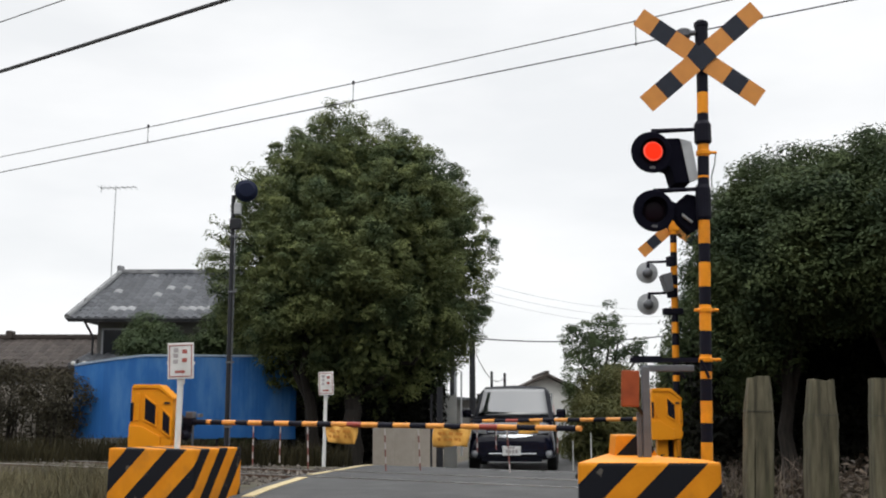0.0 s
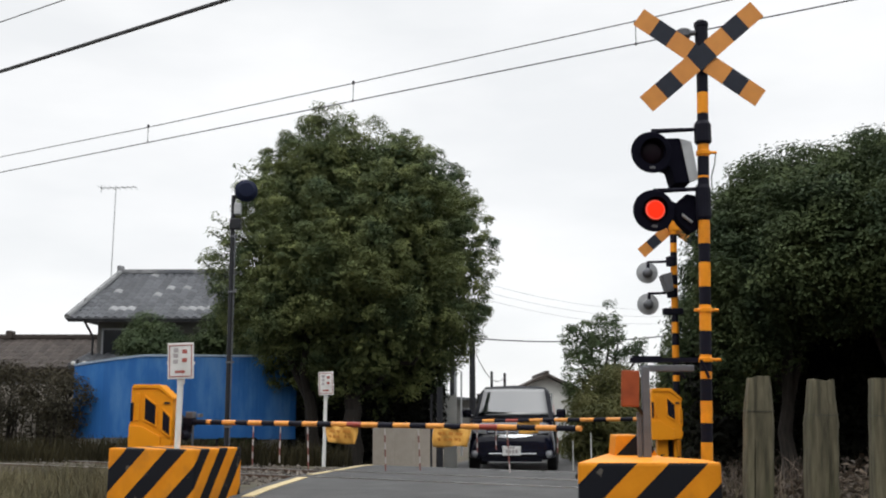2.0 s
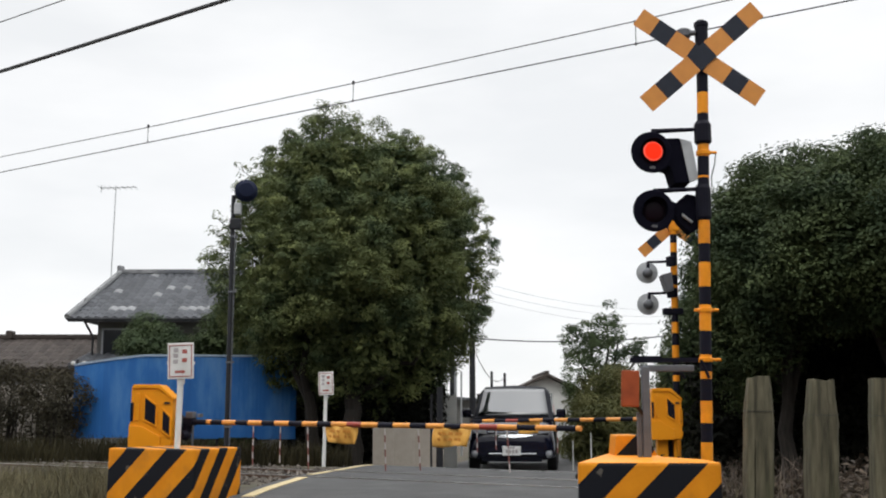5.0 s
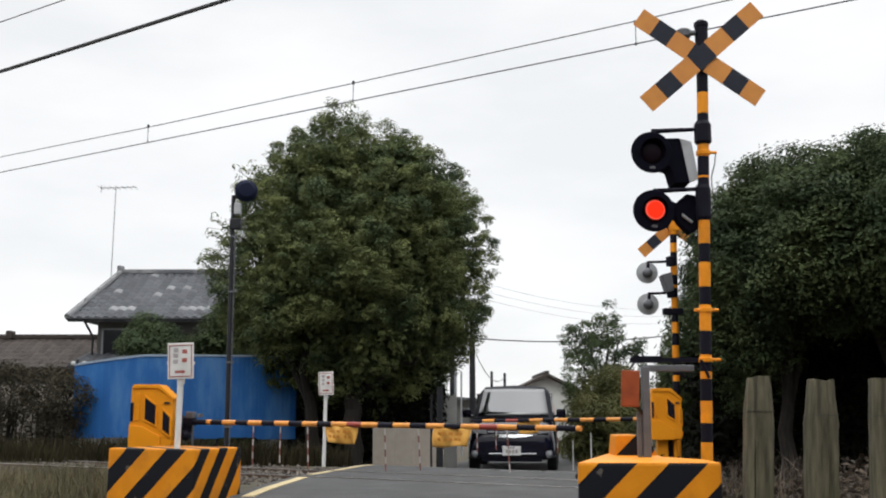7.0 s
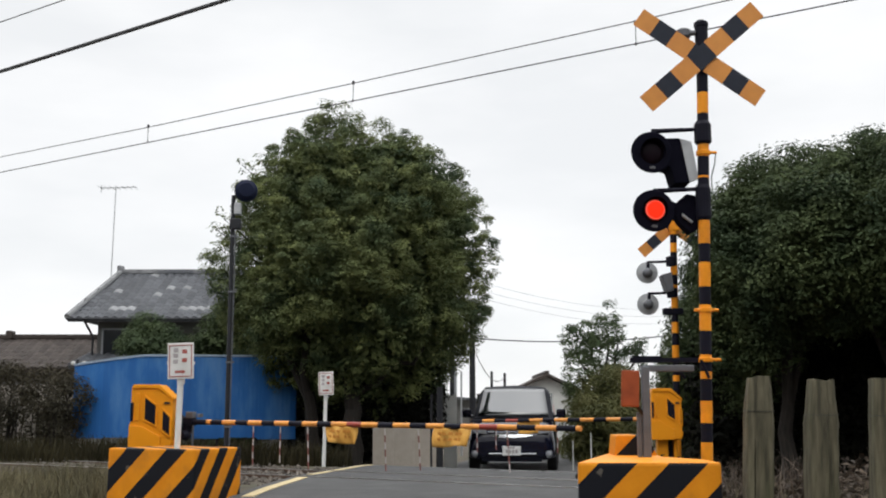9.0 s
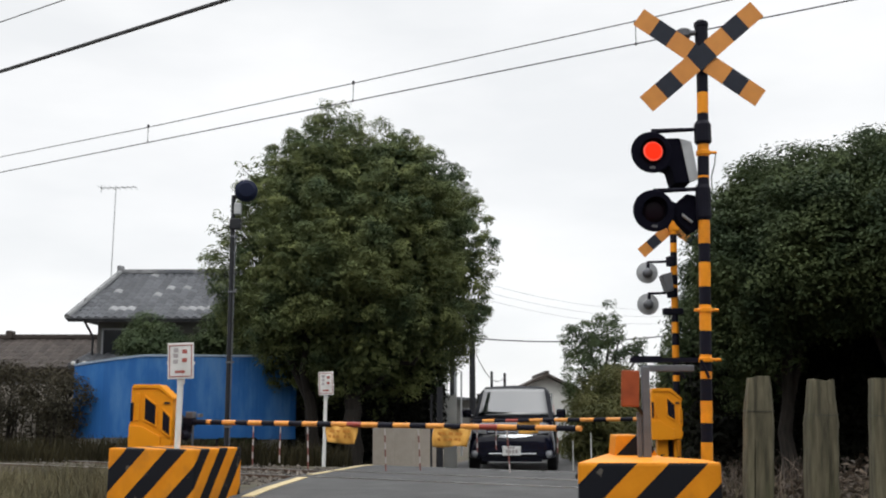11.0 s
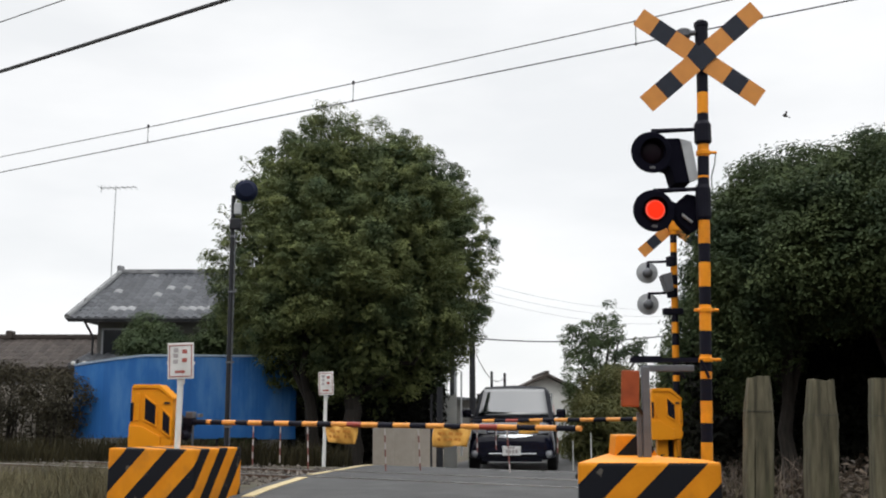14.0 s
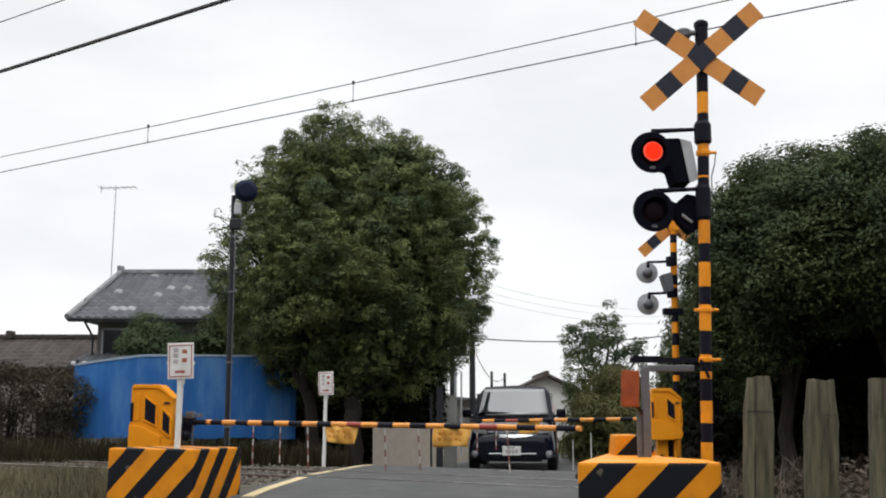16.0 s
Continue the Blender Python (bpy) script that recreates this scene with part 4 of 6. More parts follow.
def tufts(cent, rad, per, leaf, rs, droop=0.25, up=0.5, shell=0.55):
    """Leaves over domed clumps: dense on the upper and outer skin, facing out."""
    pos, nrm, size = [], [], []
    for c, r in zip(cent, rad):
        k = int(per * (r / 0.4) ** 2)
        d = rs.normal(size=(k, 3))
        d /= np.linalg.norm(d, axis=1, keepdims=True)
        flip = (d[:, 2] < -0.2) & (rs.uniform(size=k) < 0.75)
        d[flip, 2] *= -1
        rr = r * (shell + (1.04 - shell) * rs.uniform(0, 1, size=(k, 1)) ** 0.45)
        lump = 1 + 0.22 * np.sin(d[:, :1] * 5 + c[0] * 9) * np.sin(d[:, 1:2] * 5 + c[1] * 7) + 0.15 * np.sin(d[:, 2:] * 7 + c[2] * 5)
        p = np.array(c) + d * rr * lump * np.array([1.0, 1.0, 0.8])
        pos.append(p)
        nrm.append(d + rs.normal(scale=0.38, size=(k, 3)) + np.array([0, 0, up]))
        size.append(leaf * rs.uniform(0.6, 1.35, size=k))
    return np.concatenate(pos), np.concatenate(nrm), np.concatenate(size)


def shoots(cent, out, rad, per, leaf, rs, lift=0.75):
    """Upright leafy shoots: each a cluster of small rosettes that stands out and up from its place on the crown."""
    pos, nrm, size = [], [], []
    for c, o, r in zip(cent, out, rad):
        w = o / (np.linalg.norm(o) + 1e-9) + np.array([0, 0, lift])
        w /= np.linalg.norm(w)
        m = max(5, int(round(46 * r * r / 0.36)) + 3)
        for _ in range(m):
            d = rs.normal(size=3)
            d /= np.linalg.norm(d)
            d = d + w * 0.45
            h = d @ w
            q = c + (d - w * h) * r * 0.85 * (1.0 - 0.25 * max(0.0, h)) + w * h * r * 1.1
            rr = rs.uniform(0.36, 0.60) * r
            k = max(12, int(per / m * (r / 0.3) ** 1.5))
            e = rs.normal(size=(k, 3))
            e /= np.linalg.norm(e, axis=1, keepdims=True)
            down = (e[:, 2] < -0.1) & (rs.uniform(size=k) < 0.7)
            e[down, 2] *= -1
            pos.append(q + e * rr * rs.uniform(0.3, 1.0, size=(k, 1)) ** 0.6 * np.array([1.1, 1.1, 0.85]))
            nrm.append(e * 0.9 + rs.normal(scale=0.18, size=(k, 3)) + np.array([0, 0, 0.45]) + 0.4 * w)
            size.append(leaf * rs.uniform(0.6, 1.35, size=k))
    return np.concatenate(pos), np.concatenate(nrm), np.concatenate(size)


def crown_points(rs, spec, count, inset=0.0):
    """Clump centres over the skin of a few overlapping lobes (x, y, z, rx, ry, rz)."""
    out = []
    w = np.array([s[3] * s[5] for s in spec])
    w = w / w.sum()
    while len(out) < count:
        s = spec[rs.choice(len(spec), p=w)]
        d = rs.normal(size=3)
        d /= np.linalg.norm(d)
        f = rs.uniform(0.86, 1.0) - inset
        p = np.array(s[:3]) + d * np.array(s[3:]) * f
        if any((((p - np.array(q[:3])) / np.array(q[3:])) ** 2).sum() < 0.62 for q in spec if q is not s):
            continue
        out.append(p)
    return np.array(out)


def limb(bm, p0, p1, r0, r1, rng, n=5, bend=0.12):
    p0, p1 = Vector(p0), Vector(p1)
    pts = [p0.lerp(p1, k / n) + Vector([rng.uniform(-bend, bend) * (0 < k < n) for _ in range(3)]) for k in range(n + 1)]
    sweep(bm, pts, [r0 + (r1 - r0) * k / n for k in range(n + 1)], 9)


SWAY = []


def big_tree():
    bx, by = -1.95, 19.3
    g = land(bx, by)
    ob = thing("tree", (bx, by, g), 0, "large dense dark-green broadleaf tree beside the lane", "tree", "trees")
    rs = np.random.RandomState(11)
    rng = random.Random(4)
    bm = B()
    limb(bm, (0.35, 0, -0.1), (0.3, 0, 1.3), 0.19, 0.15, rng, 6, 0.03)
    limb(bm, (-0.35, 0.1, -0.1), (-0.5, 0.1, 1.4), 0.14, 0.11, rng, 6, 0.03)
    part("trunk", bm, M_BARK, ob)
    for p, q, r in (((0.3, 0, 1.2), (0.9, 0, 3.4), 0.11), ((0.3, 0, 1.2), (-0.2, -0.2, 4.6), 0.12), ((-0.5, 0.1, 1.3), (-1.5, 0, 3.4), 0.09),
                    ((-0.5, 0.1, 1.3), (-0.8, -0.3, 4.2), 0.08), ((0.3, 0, 1.3), (1.6, -0.2, 2.2), 0.07)):
        bm = B()
        limb(bm, p, q, r, 0.03, rng)
        part("limb", bm, M_BARK, ob)
    # the crown's outline: how far it reaches to either side at each height
    heights = [1.10, 1.5, 1.9, 2.4, 2.9, 3.7, 4.6, 5.2, 5.60, 5.88, 6.05]
    reach_l = [-0.40, -1.20, -1.65, -1.98, -2.10, -2.08, -1.80, -1.55, -1.32, -1.02, -0.40]
    reach_r = [1.40, 1.88, 2.15, 2.40, 2.55, 2.68, 2.48, 2.22, 1.95, 1.50, 0.60]
    mid_y = 0.8

    def skin(z, a, f=1.0):
        l, r = np.interp(z, heights, reach_l), np.interp(z, heights, reach_r)
        back = 0.55 * max(0.0, 3.0 - z)
        w = np.array([(l + r) / 2 + f * (r - l) / 2 * math.cos(a), mid_y + back + f * (r - l) / 2 * math.sin(a), z])
        k = noise.noise((w[0] * 0.9, w[1] * 0.9, w[2] * 0.9 + 3)) * 0.34 + noise.noise((w[0] * 2.1, w[1] * 2.1, w[2] * 2.1)) * 0.16
        return w + np.array([math.cos(a), math.sin(a), 0.0]) * f * k

    kept = []
    for _ in range(9000):
        p = skin(rs.uniform(1.0, 6.02), rs.uniform(0, 2 * math.pi), rs.choice([0.97, 0.92, 0.80]))
        if all(((p - q) ** 2).sum() > 0.45 ** 2 for q in kept):
            kept.append(p)
    for _ in range(60):
        p = skin(5.94, rs.uniform(0, 2 * math.pi), rs.uniform(0, 0.9)) + np.array([0, 0, rs.uniform(0, 0.12)])
        if all(((p - q) ** 2).sum() > 0.34 ** 2 for q in kept):
            kept.append(p)
    cent = np.array(kept + [(-0.30, 0.1, 6.18), (-0.12, 0.0, 6.32), (0.24, 0.1, 6.26), (1.25, 0.1, 5.92), (2.0, 0.2, 5.05)])
    # each bough rocks about its own foot
    feet = np.array([(-0.5, 0, 4.3), (0.2, 0, 4.5), (1.1, 0, 4.4), (-1.6, 0, 3.0), (-2.0, 0, 2.2), (0.2, -0.6, 3.0), (1.5, 0, 3.2), (1.7, 0, 2.0),
                     (-0.8, -0.6, 2.2), (0.5, -0.5, 1.7), (-0.3, 1.2, 3.2)])
    heads = np.array([(-0.6, -0.2, 5.9), (0.3, -0.2, 6.2), (1.5, 0, 5.7), (-1.9, 0, 4.0), (-2.4, 0, 2.6), (0.3, -1.7, 3.8), (2.4, 0, 3.8), (2.3, 0, 2.2),
                      (-0.9, -1.6, 2.5), (0.6, -1.5, 1.8), (-0.2, 1.8, 3.6)])
    near = ((cent[:, None] - heads[None]) ** 2).sum(2).argmin(1)
    for k in range(len(feet)):
        c = cent[near == k]
        if not len(c):
            continue
        axis = np.array([0.3, mid_y, 0.0]) + np.array([0, 0, 1.0]) * np.clip(c[:, 2:], 2.2, 5.2)
        p, nr, sz = shoots(c, c - axis, rs.uniform(0.22, 0.36, size=len(c)), 1150, 0.025, rs, 0.9)
        bo = leaf_mesh("bough", p - feet[k], nr, sz, M_LEAF_A, ob, seed=k)
        bo.matrix_basis = pose(*feet[k])
        SWAY.append((bo, tuple(feet[k]), ("lead" if k in (0, 1) else "top" if k == 2 else "slow"), k))
    # dense core that closes the crown
    core = np.array([skin(rs.uniform(1.25, 5.75), rs.uniform(0, 2 * math.pi), rs.uniform(0.35, 0.80)) for _ in range(680)])
    p, nr, sz = tufts(core, np.full(len(core), 0.40), 150, 0.07, rs)
    leaf_mesh("inner_crown", p, nr, sz, M_LEAF_A, ob, seed=77)
    # thin sprays that stand out at the edge
    for sx, sz_, k in ((-1.86, 5.55, 1), (-1.55, 5.62, 5), (-2.30, 4.35, 2), (-2.46, 3.82, 3), (-2.20, 4.55, 4), (-2.28, 4.02, 6)):
        foot = np.array((sx + 0.85, 0.1, sz_ - 0.6))
        tip = np.array((sx, 0.0, sz_))
        bm = B()
        rod(bm, (0, 0, 0), tuple(tip - foot), 0.014, 0.004, seg=6)
        br = part("bough", bm, M_BARK, ob)
        br.matrix_basis = pose(*foot)
        c = np.array([(tip - foot) * f + rs.uniform(-0.11, 0.11, 3) for f in (0.35, 0.5, 0.62, 0.72, 0.8, 0.88, 0.94, 1.0, 1.03)])
        p, nr, s_ = tufts(c, np.full(len(c), 0.085), 260, 0.032, rs)
        tagged(leaf_mesh("spray", p, nr, s_, M_LEAF_A, br, seed=90 + k), kind="stuff")
        SWAY.append((br, tuple(foot), "spray", k + 20))


big_tree()


def plain_tree(x, y, lobes, count, leaf, material, label, seed, per=560, trunk=0.12, name="tree", category="tree", core=True, rad=(0.22, 0.42), sway=None, boughs=1, shooting=0.0):
    g = land(x, y)
    ob = thing(name, (x, y, g), 0, label, category, "trees" if category == "tree" else "")
    rs = np.random.RandomState(seed)
    rng = random.Random(seed)
    top = max(s[2] for s in lobes)
    bm = B()
    limb(bm, (0, 0, -0.1), (0.05, 0, top * 0.6), trunk, trunk * 0.5, rng, 5, 0.05)
    part("trunk", bm, M_BARK, ob)
    for s in lobes:
        bm = B()
        limb(bm, (0.04, 0, min(top * 0.3, s[2])), (s[0], s[1], s[2] + 0.01), trunk * 0.5, 0.02, rng, 4, 0.08)
        part("limb", bm, M_BARK, ob)
    cent = crown_points(rs, lobes, count)
    cent = cent[cent[:, 2] > 0.15]
    r = rs.uniform(*rad, size=len(cent))
    groups = np.array([min(boughs - 1, int(boughs * (0.5 + math.atan2(c[1], c[0]) / (2 * math.pi)))) for c in cent])
    for k in range(boughs):
        sel = groups == k
        if not sel.any():
            continue
        if shooting:
            p, nr, sz = shoots(cent[sel], cent[sel] - np.array([0, 0, 0.75 * top]), r[sel], per, leaf, rs, shooting)
        else:
            p, nr, sz = tufts(cent[sel], r[sel], per, leaf, rs)
        c = leaf_mesh("crown", p, nr, sz, material, ob, seed=seed + k)
        if sway:
            SWAY.append((c, (0, 0, 0), sway, seed + k))
    if core:
        pts = []
        for s in lobes:
            m = int(14 * s[3] * s[5]) + 3
            d = rs.normal(size=(m, 3))
            d /= np.linalg.norm(d, axis=1, keepdims=True)
            pts.append(np.array(s[:3]) + d * np.array(s[3:]) * rs.uniform(0.2, 0.75, size=(m, 1)))
        pts = np.concatenate(pts)
        p, nr, sz = tufts(pts, np.full(len(pts), 0.45), 120, max(0.05, leaf * 1.9), rs)
        leaf_mesh("inner_crown", p, nr, sz, material, ob, seed=seed + 50)
    return ob


# dark trees on the far side of the track: crowns that hang over a dark hollow
plain_tree(4.45, 13.9, [(0.2, -0.2, 2.85, 0.98, 1.5, 0.85), (0.35, -0.1, 3.10, 0.92, 1.0, 0.80), (-0.22, 0, 2.75, 0.5, 0.9, 0.85), (-0.2, 0.4, 1.9, 0.40, 0.6, 0.6)], 250, 0.028, M_LEAF_B,
           "dense dark evergreen tree along the railway", 31, sway="small", boughs=2, shooting=0.6)
plain_tree(5.75, 13.3, [(0, -0.2, 3.0, 1.3, 1.6, 0.95), (0.15, 0, 3.26, 1.05, 1.0, 0.82), (-0.8, 0, 3.0, 0.6, 0.8, 0.75)], 260, 0.028, M_LEAF_B,
           "tall dense dark evergreen tree along the railway", 32, sway="small", boughs=2, shooting=0.6)
plain_tree(7.2, 12.6, [(0, 0, 3.1, 1.3, 1.6, 1.0), (0.1, 0, 3.42, 1.0, 1.0, 0.85)], 150, 0.028, M_LEAF_B,
           "tall dense dark evergreen tree along the railway", 33, shooting=0.6)
plain_tree(4.0, 16.2, [(0, 0, 1.6, 0.42, 0.7, 1.5), (0.2, 0, 2.7, 0.36, 0.6, 0.9)], 90, 0.03, M_LEAF_B,
           "narrow dark evergreen beside the far signal", 34)
# bushes filling the hollow; its shade is painted into their leaf colour
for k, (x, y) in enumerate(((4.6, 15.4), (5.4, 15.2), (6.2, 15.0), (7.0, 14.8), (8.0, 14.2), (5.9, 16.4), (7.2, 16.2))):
    plain_tree(x, y, [(0, 0, 0.8, 0.95, 0.6, 0.95), (0.1, 0, 1.7, 0.95, 0.6, 1.0)], 130, 0.05, M_LEAF_SHADED,
               "undergrowth bush beneath the railway trees, leaves painted dark as shade", 60 + k, per=190, trunk=0.05, name="bush", category="bush")
# same shade-dark leaves behind the big tree's trunks
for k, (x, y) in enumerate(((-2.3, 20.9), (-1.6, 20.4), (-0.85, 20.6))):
    plain_tree(x, y, [(0, 0, 0.8, 0.62, 0.5, 0.85), (0.05, 0, 1.6, 0.6, 0.5, 0.7)], 80, 0.05, M_LEAF_SHADED,
               "undergrowth bush beneath the big tree, leaves painted dark as shade", 70 + k, per=190, trunk=0.05, name="bush", category="bush")
# pale tree beyond the van and roadside growth
plain_tree(4.78, 31.5, [(0, 0, 1.6, 1.1, 0.8, 0.95), (-0.35, 0, 2.3, 0.6, 0.5, 0.7), (-0.15, 0, 2.7, 0.55, 0.5, 0.7), (-0.75, 0, 2.3, 0.45, 0.5, 0.8), (0.75, 0, 2.4, 0.45, 0.5, 0.75), (0.1, 0, 3.7, 0.28, 0.3, 0.75),
                        (-0.95, 0, 3.1, 0.2, 0.2, 0.6), (0.45, 0, 3.3, 0.25, 0.3, 0.6), (-0.45, 0, 3.5, 0.2, 0.25, 0.5), (1.05, 0, 2.9, 0.2, 0.2, 0.45)],
           330, 0.036, M_LEAF_C, "slender grey-green tree beyond the waiting van", 35, per=330, core=False, rad=(0.10, 0.26), sway="small")
plain_tree(3.6, 24.5, [(0, 0, 0.75, 0.75, 1.6, 0.75), (0.6, 1.5, 1.1, 0.8, 1.5, 1.1)], 150, 0.042, M_LEAF_E, "yellow-green roadside shrub at the lane's edge", 36,
           per=190, trunk=0.04, name="shrub", category="shrub")
plain_tree(4.4, 19.0, [(0, 0, 0.9, 0.75, 1.3, 0.95), (0.5, 0.8, 1.4, 0.7, 1.0, 1.1)], 140, 0.042, M_LEAF_E, "green roadside shrub behind the far barrier", 37,
           per=190, trunk=0.04, name="shrub", category="shrub")
# shrubs by the house and a brown hedge
plain_tree(-6.6, 24.6, [(-0.25, 0, 2.55, 0.46, 0.55, 0.66), (0.15, 0, 2.35, 0.45, 0.5, 0.6), (-0.1, 0, 1.2, 0.55, 0.6, 1.1)], 130, 0.03, M_LEAF_C, "round dark shrub between house and blue fence", 38,
           trunk=0.06, name="shrub", category="shrub")
plain_tree(-5.2, 24.9, [(0, 0, 2.2, 0.7, 0.7, 1.2), (0.5, 0, 3.0, 0.6, 0.6, 0.9), (0.2, 0, 1.2, 0.9, 0.7, 1.1)], 120, 0.035, M_LEAF_B, "leafy green shrub beside the big tree", 39,
           trunk=0.06, name="shrub", category="shrub")
for k, (x, y, h, low) in enumerate(((-9.45, 20.6, 0.95, 0.40), (-8.80, 20.4, 1.0, 0.34), (-8.30, 20.5, 0.97, 0.22), (-7.56, 20.4, 0.93, 0.22), (-7.0, 19.9, 0.84, 0.12))):
    hb = plain_tree(x, y, [(0, 0, h * 0.4, low, 0.3, h * 0.45), (0, 0, h * 1.18, 0.40, 0.35, h * 0.58)], 105, 0.030, M_LEAF_D,
                    "sparse brown-green hedge bush beside the blue fence", 40 + k, per=150, trunk=0.05, name="hedge_bush", category="hedge", core=False, rad=(0.12, 0.26))
    rng = random.Random(140 + k)
    for _ in range(9):
        bm = B()
        px, py = rng.uniform(-0.36, 0.36), rng.uniform(-0.2, 0.2)
        limb(bm, (px * 0.7, py, -0.05), (px * 1.2, py, h * rng.uniform(1.1, 1.6)), 0.017, 0.006, rng, 4, 0.03)
        part("stem", bm, M_BARK, hb)


def blades(name, count, pick, h0, h1, material, label, width=0.012, seed=3, lean=0.5):
    rs = random.Random(seed)
    verts, faces = [], []
    for _ in range(count):
        x, y = pick(rs)
        z = land(x, y) - 0.02
        h = rs.uniform(h0, h1)
        a = rs.uniform(0, 6.28)
        dx, dy = math.cos(a), math.sin(a)
        lx, ly = rs.gauss(0, lean * h * 0.5), rs.gauss(0, lean * h * 0.5)
        w = width * rs.uniform(0.6, 1.4)
        k = len(verts)
        verts += [(x - dx * w, y - dy * w, z), (x + dx * w, y + dy * w, z), (x + lx * 0.4 - dx * w * 0.7, y + ly * 0.4 - dy * w * 0.7, z + h * 0.6),
                  (x + lx * 0.4 + dx * w * 0.7, y + ly * 0.4 + dy * w * 0.7, z + h * 0.6), (x + lx, y + ly, z + h)]
        faces += [(k, k + 1, k + 3, k + 2), (k + 2, k + 3, k + 4)]
    return tagged(raw(name, verts, faces, material), label, "grass", kind="stuff")


blades("dry_grass", 17000, lambda r: (r.uniform(-8.0, -3.3), r.uniform(9.9, 13.4)), 0.06, 0.32, M_DRYGRASS, "pale dry grass on the near side of the track", 0.004, 3, 0.8)
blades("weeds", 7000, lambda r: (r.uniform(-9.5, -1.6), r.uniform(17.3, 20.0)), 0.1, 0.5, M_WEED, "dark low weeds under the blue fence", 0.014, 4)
blades("weeds", 1500, lambda r: (r.uniform(2.9, 4.6), r.uniform(19, 34)), 0.1, 0.5, M_LEAF_E, "green verge weeds at the lane's edge", 0.015, 5)
blades("dry_grass", 2200, lambda r: (r.uniform(2.0, 5.2), r.uniform(6.9, 10.5)), 0.05, 0.3, M_DRYGRASS, "sparse dry grass round the fence posts", 0.005, 6, 0.9)

blades("dead_brush", 1300, lambda r: (r.uniform(2.3, 5.6), r.uniform(8.6, 11.0)), 0.15, 0.52, M_LITTER, "dead brown stems among the fallen leaves", 0.006, 9, 1.1)


def litter():
    rs = np.random.RandomState(5)
    n = 12000
    x, y = rs.uniform(1.9, 7.0, n), rs.uniform(6.6, 13.0, n)
    z = np.array([land(a, b) for a, b in zip(x, y)]) + 0.03 + rs.uniform(0, 0.10, n) ** 1.5
    heap = np.exp(-((y - 9.3 + 0.3 * np.sin(2.1 * x)) / 0.8) ** 2) * (0.6 + 0.4 * np.sin(3.7 * x + 1.0))
    z = z + 0.46 * heap * rs.uniform(0.3, 1.0, n)
    ob = leaf_mesh("leaf_litter", np.stack([x, y, z], 1), rs.normal(size=(n, 3)) * 0.6 + np.array([0, 0, 1]), rs.uniform(0.02, 0.05, n), M_LITTER, None,
                   "brown fallen leaves and twigs under the dark trees", seed=6)
    tagged(ob, category="leaf litter", kind="stuff")


litter()


# ---- blue sheet fence ----
def blue_fence():
    ob = thing("sheet_fence", (0, 0, 0), 0, "curved fence of faded blue corrugated sheets with pale top trim", "fence")
    path = [(-7.0, 20.2), (-6.4, 19.9), (-5.4, 19.7), (-4.3, 19.75), (-3.5, 19.9), (-2.78, 20.2)]
    pts = []
    for k in range(len(path) - 1):
        for i in range(10):
            t = i / 10
            p0, p1, p2, p3 = (Vector(path[max(0, k - 1)]), Vector(path[k]), Vector(path[k + 1]), Vector(path[min(len(path) - 1, k + 2)]))
            pts.append(0.5 * ((2 * p1) + (p2 - p0) * t + (2 * p0 - 5 * p1 + 4 * p2 - p3) * t * t + (3 * p1 - p0 - 3 * p2 + p3) * t ** 3))
    pts.append(Vector(path[-1]))
    dist = [0.0]
    for a, b in zip(pts, pts[1:]):
        dist.append(dist[-1] + (b - a).length)

    def at(s):
        for k in range(len(pts) - 1):
            if s <= dist[k + 1]:
                f = (s - dist[k]) / (dist[k + 1] - dist[k])
                return pts[k].lerp(pts[k + 1], f), (pts[k + 1] - pts[k]).normalized()
        return pts[-1], (pts[-1] - pts[-2]).normalized()
    total = dist[-1]
    count = int(total / 0.65)
    for k in range(count):
        s0, s1 = total * k / count, total * (k + 1) / count + 0.03
        n = 27
        verts, faces = [], []
        for j in range(2):
            for i in range(n + 1):
                p, d = at(s0 + (s1 - s0) * i / n)
                w = 0.0012 * math.sin(i / n * 2 * math.pi * 9) + (0.006 if k % 2 else 0)
                zz = (2.225 - 0.16 * max(0.0, 1 - (s0 + (s1 - s0) * i / n) / total / 0.35), 0.72 + 0.02 * math.sin(k * 2.1))[j]
                verts.append((p.x + d.y * w, p.y - d.x * w, zz))
        faces = [(i, i + 1, n + 2 + i, n + 1 + i) for i in range(n)]
        o = raw("sheet", verts, faces, M_BLUE, ob)
        so = o.modifiers.new("thick", "SOLIDIFY")
        so.thickness = 0.003
    bm = B()
    tr = [at(total * i / 40)[0] for i in range(41)]
    for i, (a, b) in enumerate(zip(tr, tr[1:])):
        m = (a + b) / 2
        box(bm, ((b - a).length + 0.01, 0.05, 0.035), (m.x, m.y, 2.245 - 0.16 * max(0.0, 1 - (i + 0.5) / 40 / 0.35)), (0, 0, math.degrees(math.atan2(b.y - a.y, b.x - a.x))))
    part("top_trim", bm, M_BLUETRIM, ob, "pale blue-grey top trim")
    for k in range(7):
        p, d = at(total * k / 6)
        bm = B()
        rod(bm, (p.x - d.y * 0.06, p.y + d.x * 0.06, land(p.x, p.y) - 0.05), (p.x - d.y * 0.06, p.y + d.x * 0.06, 2.2), 0.025, seg=8)
        part("fence_post", bm, M_DARKPOLE, ob)


blue_fence()


